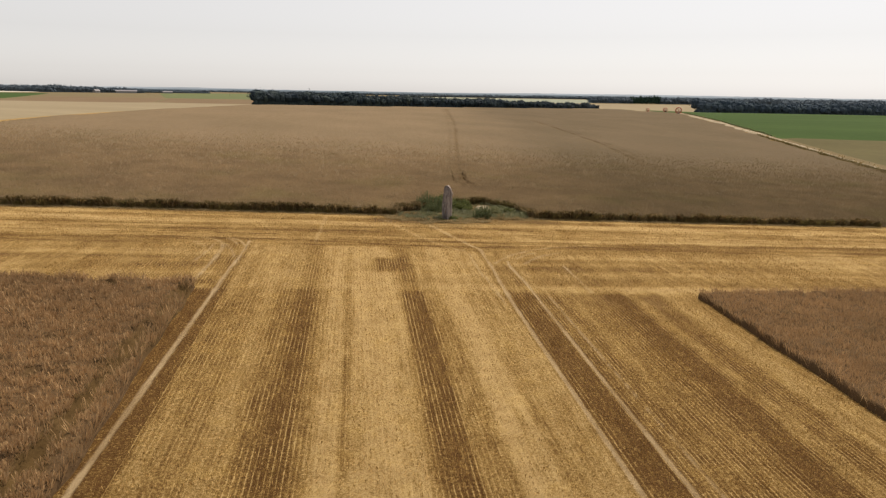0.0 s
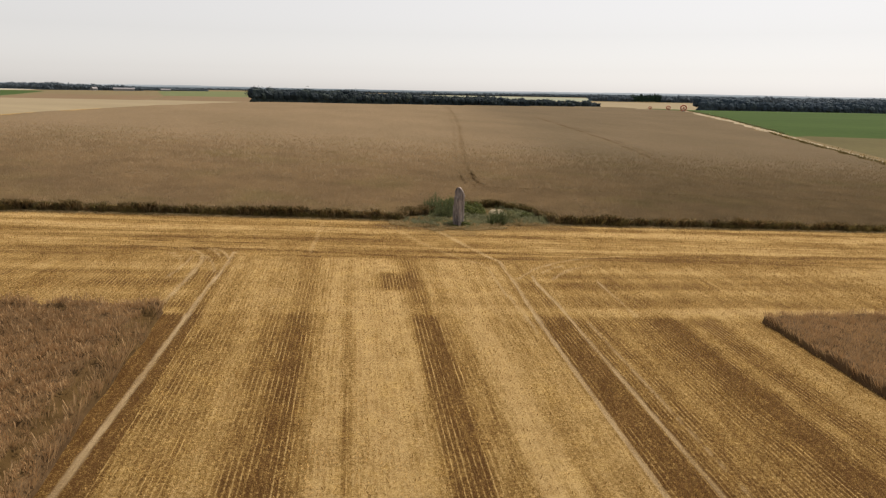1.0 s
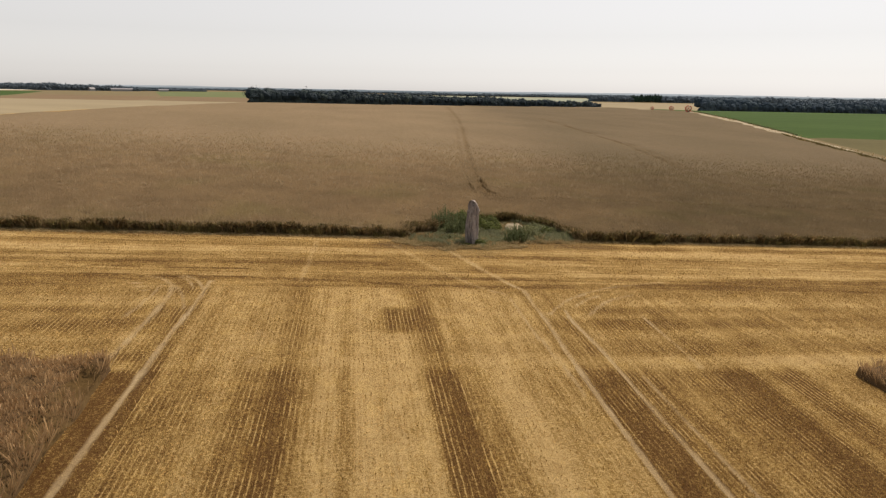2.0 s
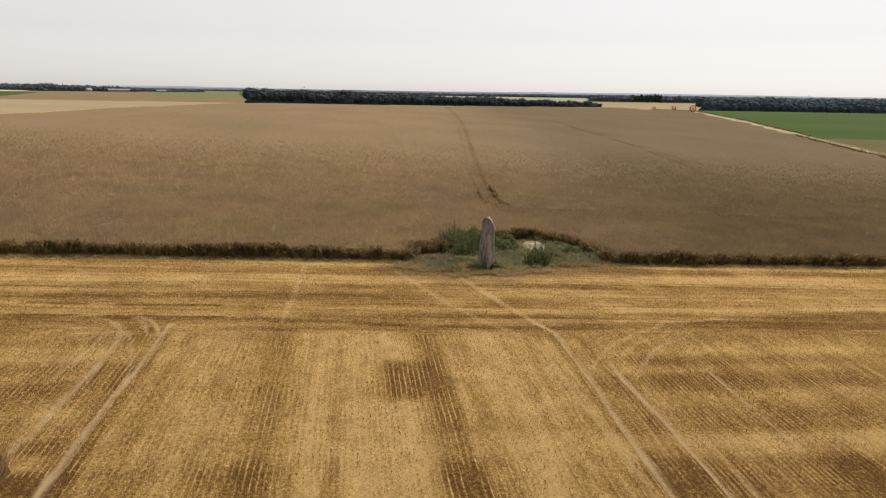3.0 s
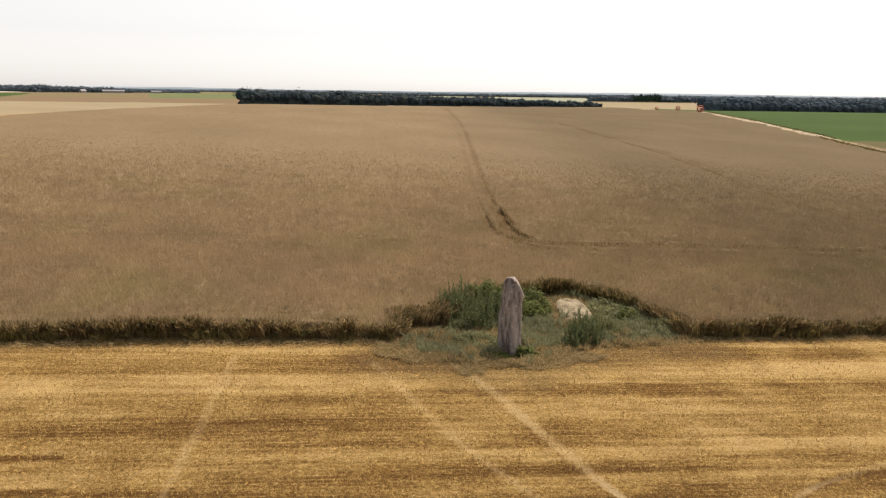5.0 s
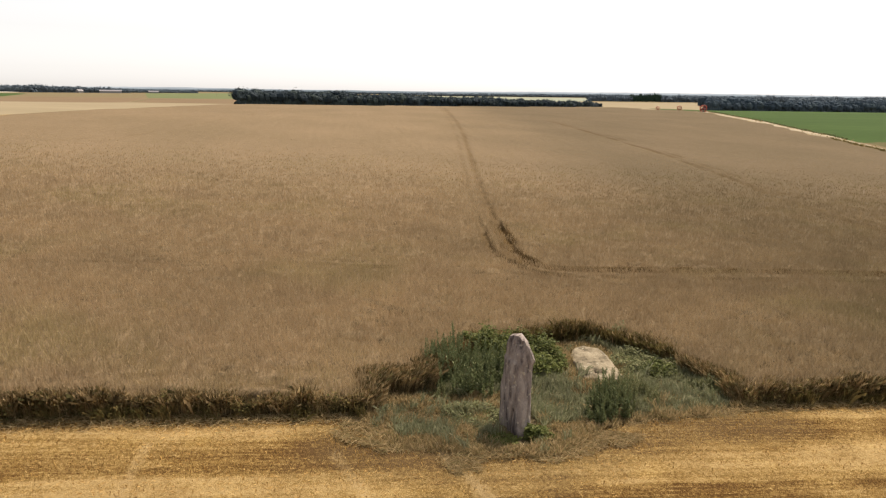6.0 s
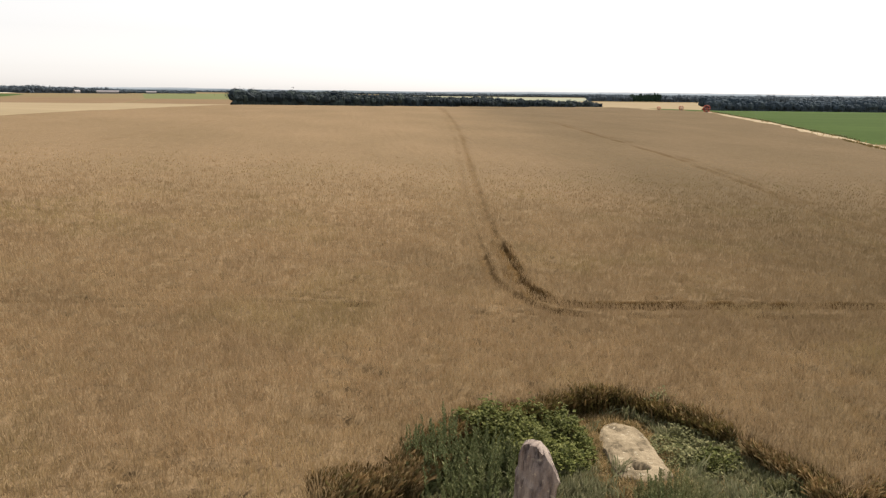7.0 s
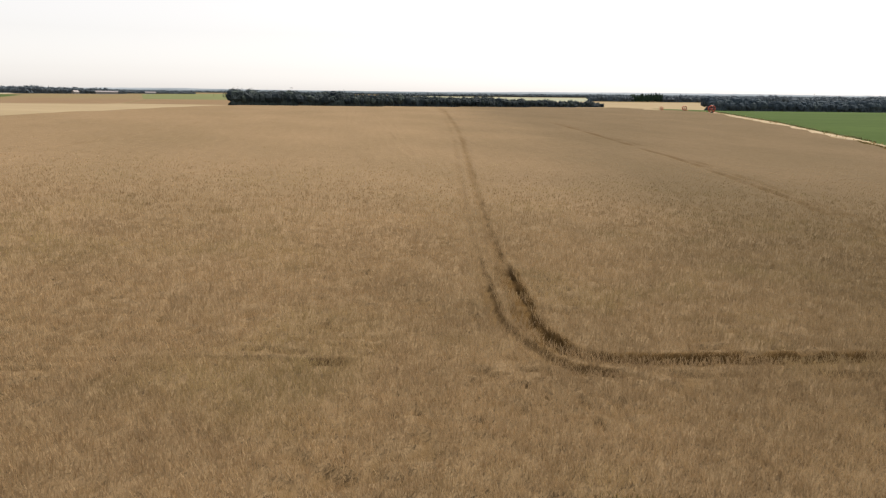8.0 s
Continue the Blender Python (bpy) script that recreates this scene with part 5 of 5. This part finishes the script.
tall_weeds("mugwort_clump", "pale weeds at the corner of the wheat", 18.3, 72.4, 0.7, 0.5, 0.5, 40, 0.14, THISTLE, 114)
tall_weeds("mugwort_clump", "scattered weeds at the edge of the wheat", 6.0, 73.0, 0.7, 0.5, 0.5, 40, 0.14, NETTLE, 115)

rng = np.random.default_rng(9)
n = 42000
wx, wy = rng.uniform(3.5, 21, n), rng.uniform(64.5, 80, n)
d = patch_edge(wx, wy) + 0.5 * (fbm(wx * 0.7, wy * 0.7, 98) - 0.5)
slab_d = np.hypot((wx - 14.2) / 0.95, (wy - 74.95) / 2.15)
stone_d = np.hypot(wx - 9.6, (wy - 69.6) / 1.6)
green = ((fbm(wx * 0.45, wy * 0.45, 99) > 0.47) & (d < -0.9) | ((wx > 14.2) & (d < -0.35) & (fbm(wx * 0.8, wy * 0.8, 100) > 0.36)))
inside_patch = (d < 0.15) & (slab_d > 0.86) & (stone_d > 0.95)
k = inside_patch & green & (slab_d > 1.7)
tufts("weedy_grass", "grey-green rough grass round the standing stone", "grass", GREY_GRASS, wx[k], wy[k], 0.12 + 0.50 * fbm(wx[k] * 1.1, wy[k] * 1.1, 84) ** 1.3, np.full(k.sum(), 0.034), rng, 0.9, 5)
k = inside_patch & (~(green & (slab_d > 1.7)) | (rng.random(n) < 0.22)) & (rng.random(n) < 0.75)
tufts("dry_grass", "bleached dry grass at the rim of the weedy patch", "grass", DRY_GRASS, wx[k], wy[k], 0.08 + 0.40 * fbm(wx[k] * 1.3, wy[k] * 1.3, 86) ** 1.2, np.full(k.sum(), 0.03), rng, 1.2, 5)


rng = np.random.default_rng(12)
n = 900
ex, ey = rng.uniform(3.5, 19, n), rng.uniform(66.5, 78.5, n)
k = (patch_edge(ex, ey) < -0.1) & (np.hypot((ex - 14.25) / 0.85, (ey - 74.95) / 2.1) > 1.05) & (np.hypot(ex - 9.6, (ey - 69.6) / 1.6) > 0.8)
ex, ey = ex[k], ey[k]
k = fbm(ex * 0.4, ey * 0.4, 67) + 0.12 * (ey > 70.5) > 0.52
for mat, q, name, label in ((GREY_GRASS, k, "grass_tussocks", "grey-green grass tussocks in the weedy patch"), (DRY_GRASS, ~k, "dry_tussocks", "bleached grass tussocks at the front of the weedy patch")):
    edge_clumps(name, label, mat, ex[q], ey[q], rng.normal(0, 0.7, (q.sum(), 2)), 0.16 + 0.55 * rng.random(q.sum()) ** 2, rng, 34, 0.10)
n = 60000
ex, ey = rng.uniform(2.5, 19, n), rng.uniform(66.5, 71.5, n)
k = (patch_edge(ex, ey) < 0.9 + 2.4 * (fbm(ex * 0.7, ey * 0.7, 112) - 0.5)) & (ey < far_edge(ex) + 0.4) & (ey < 70.9 - 0.25 * np.abs(ex - 6)) & (np.hypot(ex - 9.6, (ey - 69.6) / 1.6) > 0.9) & (rng.random(n) < 0.9 * step(0.30, 0.62, fbm(ex * 0.9, ey * 0.9, 113)))
litter("patch_litter", "trampled bleached stalks round the front of the weedy patch", DRY_GRASS, ex[k], ey[k], 0.34, rng)


# ---- irrigation reels, barns, poles ----
def paint(name, colour, rough=0.45, worn=0.6):
    return varied(name, tuple(c * worn for c in colour), colour, 0.8, 7.0, rough, gloss=0.4)


RED = paint("red_paint", (0.58, 0.085, 0.045), 0.4)
HOSE = paint("black_hose", (0.05, 0.045, 0.04), 0.6)
RUBBER = paint("tyre_rubber", (0.03, 0.03, 0.03), 0.8)
GALV = paint("galvanised_steel", (0.45, 0.45, 0.44), 0.5)
SHEET = paint("roof_sheet", (0.20, 0.19, 0.21), 0.6, 0.8)
RENDER_WALL = paint("pale_wall", (0.26, 0.26, 0.26), 0.8, 0.85)
POST_WOOD = paint("pole_wood", (0.16, 0.12, 0.09), 0.8)


def ring(bm, centre, axis, big, small, seg=28, tube=6):
    """A round tube bent to a ring about axis."""
    rot = Vector((0, 0, 1)).rotation_difference(Vector(axis)).to_matrix()
    rows = []
    for i in range(seg):
        a = 2 * math.pi * i / seg
        rows.append([bm.verts.new(Vector(centre) + rot @ Vector(((big + small * math.cos(b)) * math.cos(a), (big + small * math.cos(b)) * math.sin(a), small * math.sin(b)))) for b in [2 * math.pi * j / tube for j in range(tube)]])
    for i in range(seg):
        for j in range(tube):
            bm.faces.new((rows[i][j], rows[(i + 1) % seg][j], rows[(i + 1) % seg][(j + 1) % tube], rows[i][(j + 1) % tube]))


def bar(bm, a, b, r, seg=6):
    a, b = Vector(a), Vector(b)
    rot = Vector((0, 0, 1)).rotation_difference(b - a).to_matrix()
    ends = [[bm.verts.new(c + rot @ Vector((r * math.cos(2 * math.pi * i / seg), r * math.sin(2 * math.pi * i / seg), 0))) for i in range(seg)] for c in (a, b)]
    for i in range(seg):
        bm.faces.new((ends[0][i], ends[0][(i + 1) % seg], ends[1][(i + 1) % seg], ends[1][i]))
    bm.faces.new(ends[0][::-1])
    bm.faces.new(ends[1])


def hose_reel(label, x, y, turn, size, base=0.0):
    """A wheeled irrigation machine: a great drum of hose on a turntable, with its chassis and legs."""
    thing = empty("irrigation_reel", pose(x, y, float(land(x, y)) + base, 0, 0, turn) @ Matrix.Scale(size, 4), label, "irrigation reel", "irrigation reels")
    for s in (-0.62, 0.62):
        bm = bmesh.new()
        ring(bm, (0, s, 2.35), (0, 1, 0), 1.52, 0.15)
        for i in range(8):
            a = i * math.pi / 4
            bar(bm, (0.25 * math.cos(a), s, 2.35 + 0.25 * math.sin(a)), (1.5 * math.cos(a), s, 2.35 + 1.5 * math.sin(a)), 0.04)
        ring(bm, (0, s, 2.35), (0, 1, 0), 0.25, 0.05, 16)
        part("drum_flange", bm, RED, thing, "red spoked rim of the drum")
    bm = bmesh.new()
    for k in range(9):
        ring(bm, (0, -0.52 + 0.13 * k, 2.35), (0, 1, 0), 1.30 + 0.04 * (k % 2), 0.07, 26, 5)
    part("hose_coil", bm, HOSE, thing, "black hose wound on the drum")
    bm = bmesh.new()
    for s in (-0.85, 0.85):
        bar(bm, (-1.1, s, 0.75), (0, s, 2.4), 0.07)
        bar(bm, (1.1, s, 0.75), (0, s, 2.4), 0.07)
        bar(bm, (-1.4, s, 0.75), (2.6, s * 0.3, 0.75), 0.09)
    for xx in (-1.3, 0.0, 1.2):
        bar(bm, (xx, -0.85, 0.75), (xx, 0.85, 0.75), 0.08)
    bar(bm, (0, -0.95, 2.35), (0, 0.95, 2.35), 0.09)
    part("chassis", bm, RED, thing)
    bm = bmesh.new()
    bar(bm, (-1.5, 0, 0.75), (-1.9, 0, 3.3), 0.06)
    bar(bm, (-1.9, 0, 3.3), (-2.6, 0, 3.5), 0.04)
    part("gun_mast", bm, RED, thing)
    for s in (-1.05, 1.05):
        w = bmesh.new()
        ring(w, (0.1, s, 0.46), (0, 1, 0), 0.36, 0.13, 22, 8)
        wheel = part("wheel", w, RUBBER, thing)
        r = bmesh.new()
        ring(r, (0.1, s, 0.46), (0, 1, 0), 0.17, 0.06, 16)
        bar(r, (0.1, s - 0.08, 0.46), (0.1, s + 0.08, 0.46), 0.13, 12)
        part("rim", r, GALV, wheel)
    for s in (-0.8, 0.8):
        bm = bmesh.new()
        bar(bm, (-1.4, s, 0.8), (-1.7, s * 1.3, 0.05), 0.05)
        bar(bm, (-1.7, s * 1.3, 0.0), (-1.7, s * 1.3, 0.08), 0.16, 10)
        part("support_leg", bm, GALV, thing)
    return thing


hose_reel("red irrigation reel standing at the corner of the wheat", 202, 439, -20, 1.12)
hose_reel("dark red irrigation reel half hidden behind the crest of wheat", 268, 610, -16, 1.05)
hose_reel("far irrigation reel sunk behind the crest of wheat", 292, 707, -28, 0.95)


def barn(label, x, y, turn, length, width, eaves, ridge):
    thing = empty("barn", pose(x, y, float(land(x, y)), 0, 0, turn), label, "barn", "distant barns")
    bm = bmesh.new()
    L, W = length / 2, width / 2
    lo = [bm.verts.new(c) for c in ((-L, -W, -0.5), (L, -W, -0.5), (L, W, -0.5), (-L, W, -0.5))]
    hi = [bm.verts.new(c) for c in ((-L, -W, eaves), (L, -W, eaves), (L, W, eaves), (-L, W, eaves))]
    tops = [bm.verts.new((-L, 0, ridge)), bm.verts.new((L, 0, ridge))]
    bm.faces.new((lo[0], lo[1], hi[1], hi[0]))
    bm.faces.new((lo[2], lo[3], hi[3], hi[2]))
    bm.faces.new((lo[1], lo[2], hi[2], tops[1], hi[1]))
    bm.faces.new((lo[3], lo[0], hi[0], tops[0], hi[3]))
    part("wall", bm, RENDER_WALL, thing)
    for s in (-1, 1):
        bm = bmesh.new()
        e, o = 0.6, 0.7
        a = [Vector((k * (L + o), s * (W + e), eaves - 0.25)) for k in (-1, 1)] + [Vector((k * (L + o), 0, ridge + 0.05)) for k in (1, -1)]
        low = [bm.verts.new(p) for p in a]
        up = [bm.verts.new(p + Vector((0, 0, 0.18))) for p in a]
        bm.faces.new(low)
        bm.faces.new(up[::-1])
        for i in range(4):
            bm.faces.new((low[i], low[(i + 1) % 4], up[(i + 1) % 4], up[i]))
        part("roof", bm, SHEET, thing, "grey sheet roof slope")
    bm = bmesh.new()
    d = 0.12
    for v0 in ((-L - d, -2.2), ):
        q = [bm.verts.new(c) for c in ((v0[0], -2.2, 0), (v0[0], 2.2, 0), (v0[0], 2.2, eaves * 0.8), (v0[0], -2.2, eaves * 0.8))]
        r = [bm.verts.new(c.co + Vector((d, 0, 0))) for c in q]
        bm.faces.new(q)
        for i in range(4):
            bm.faces.new((q[i], r[i], r[(i + 1) % 4], q[(i + 1) % 4]))
    part("door", bm, SHEET, thing, "grey sliding door")
    return thing


barn("long grey-roofed barn far off in front of trees", -540, 1838, 18, 46, 18, 4.5, 7.0)
barn("small pale barn with a grey roof far off", -455, 1880, 15, 22, 12, 3.8, 6.0)
barn("small pale house-like barn in the distance", -600, 1815, 60, 13, 9, 4.2, 7.5)


def pole(label, x, y, tall):
    thing = empty("utility_pole", pose(x, y, float(land(x, y))), label, "pole", "distant poles")
    bm = bmesh.new()
    bar(bm, (0, 0, -0.3), (0, 0, tall), 0.16, 8)
    part("post", bm, POST_WOOD, thing)
    bm = bmesh.new()
    bar(bm, (-0.9, 0, tall - 0.5), (0.9, 0, tall - 0.5), 0.07)
    part("crossarm", bm, POST_WOOD, thing)
    return thing


pole("dark wooden pole far off in the fields", -430, 1620, 9)
pole("dark wooden pole in the far green field", -255, 1560, 9)
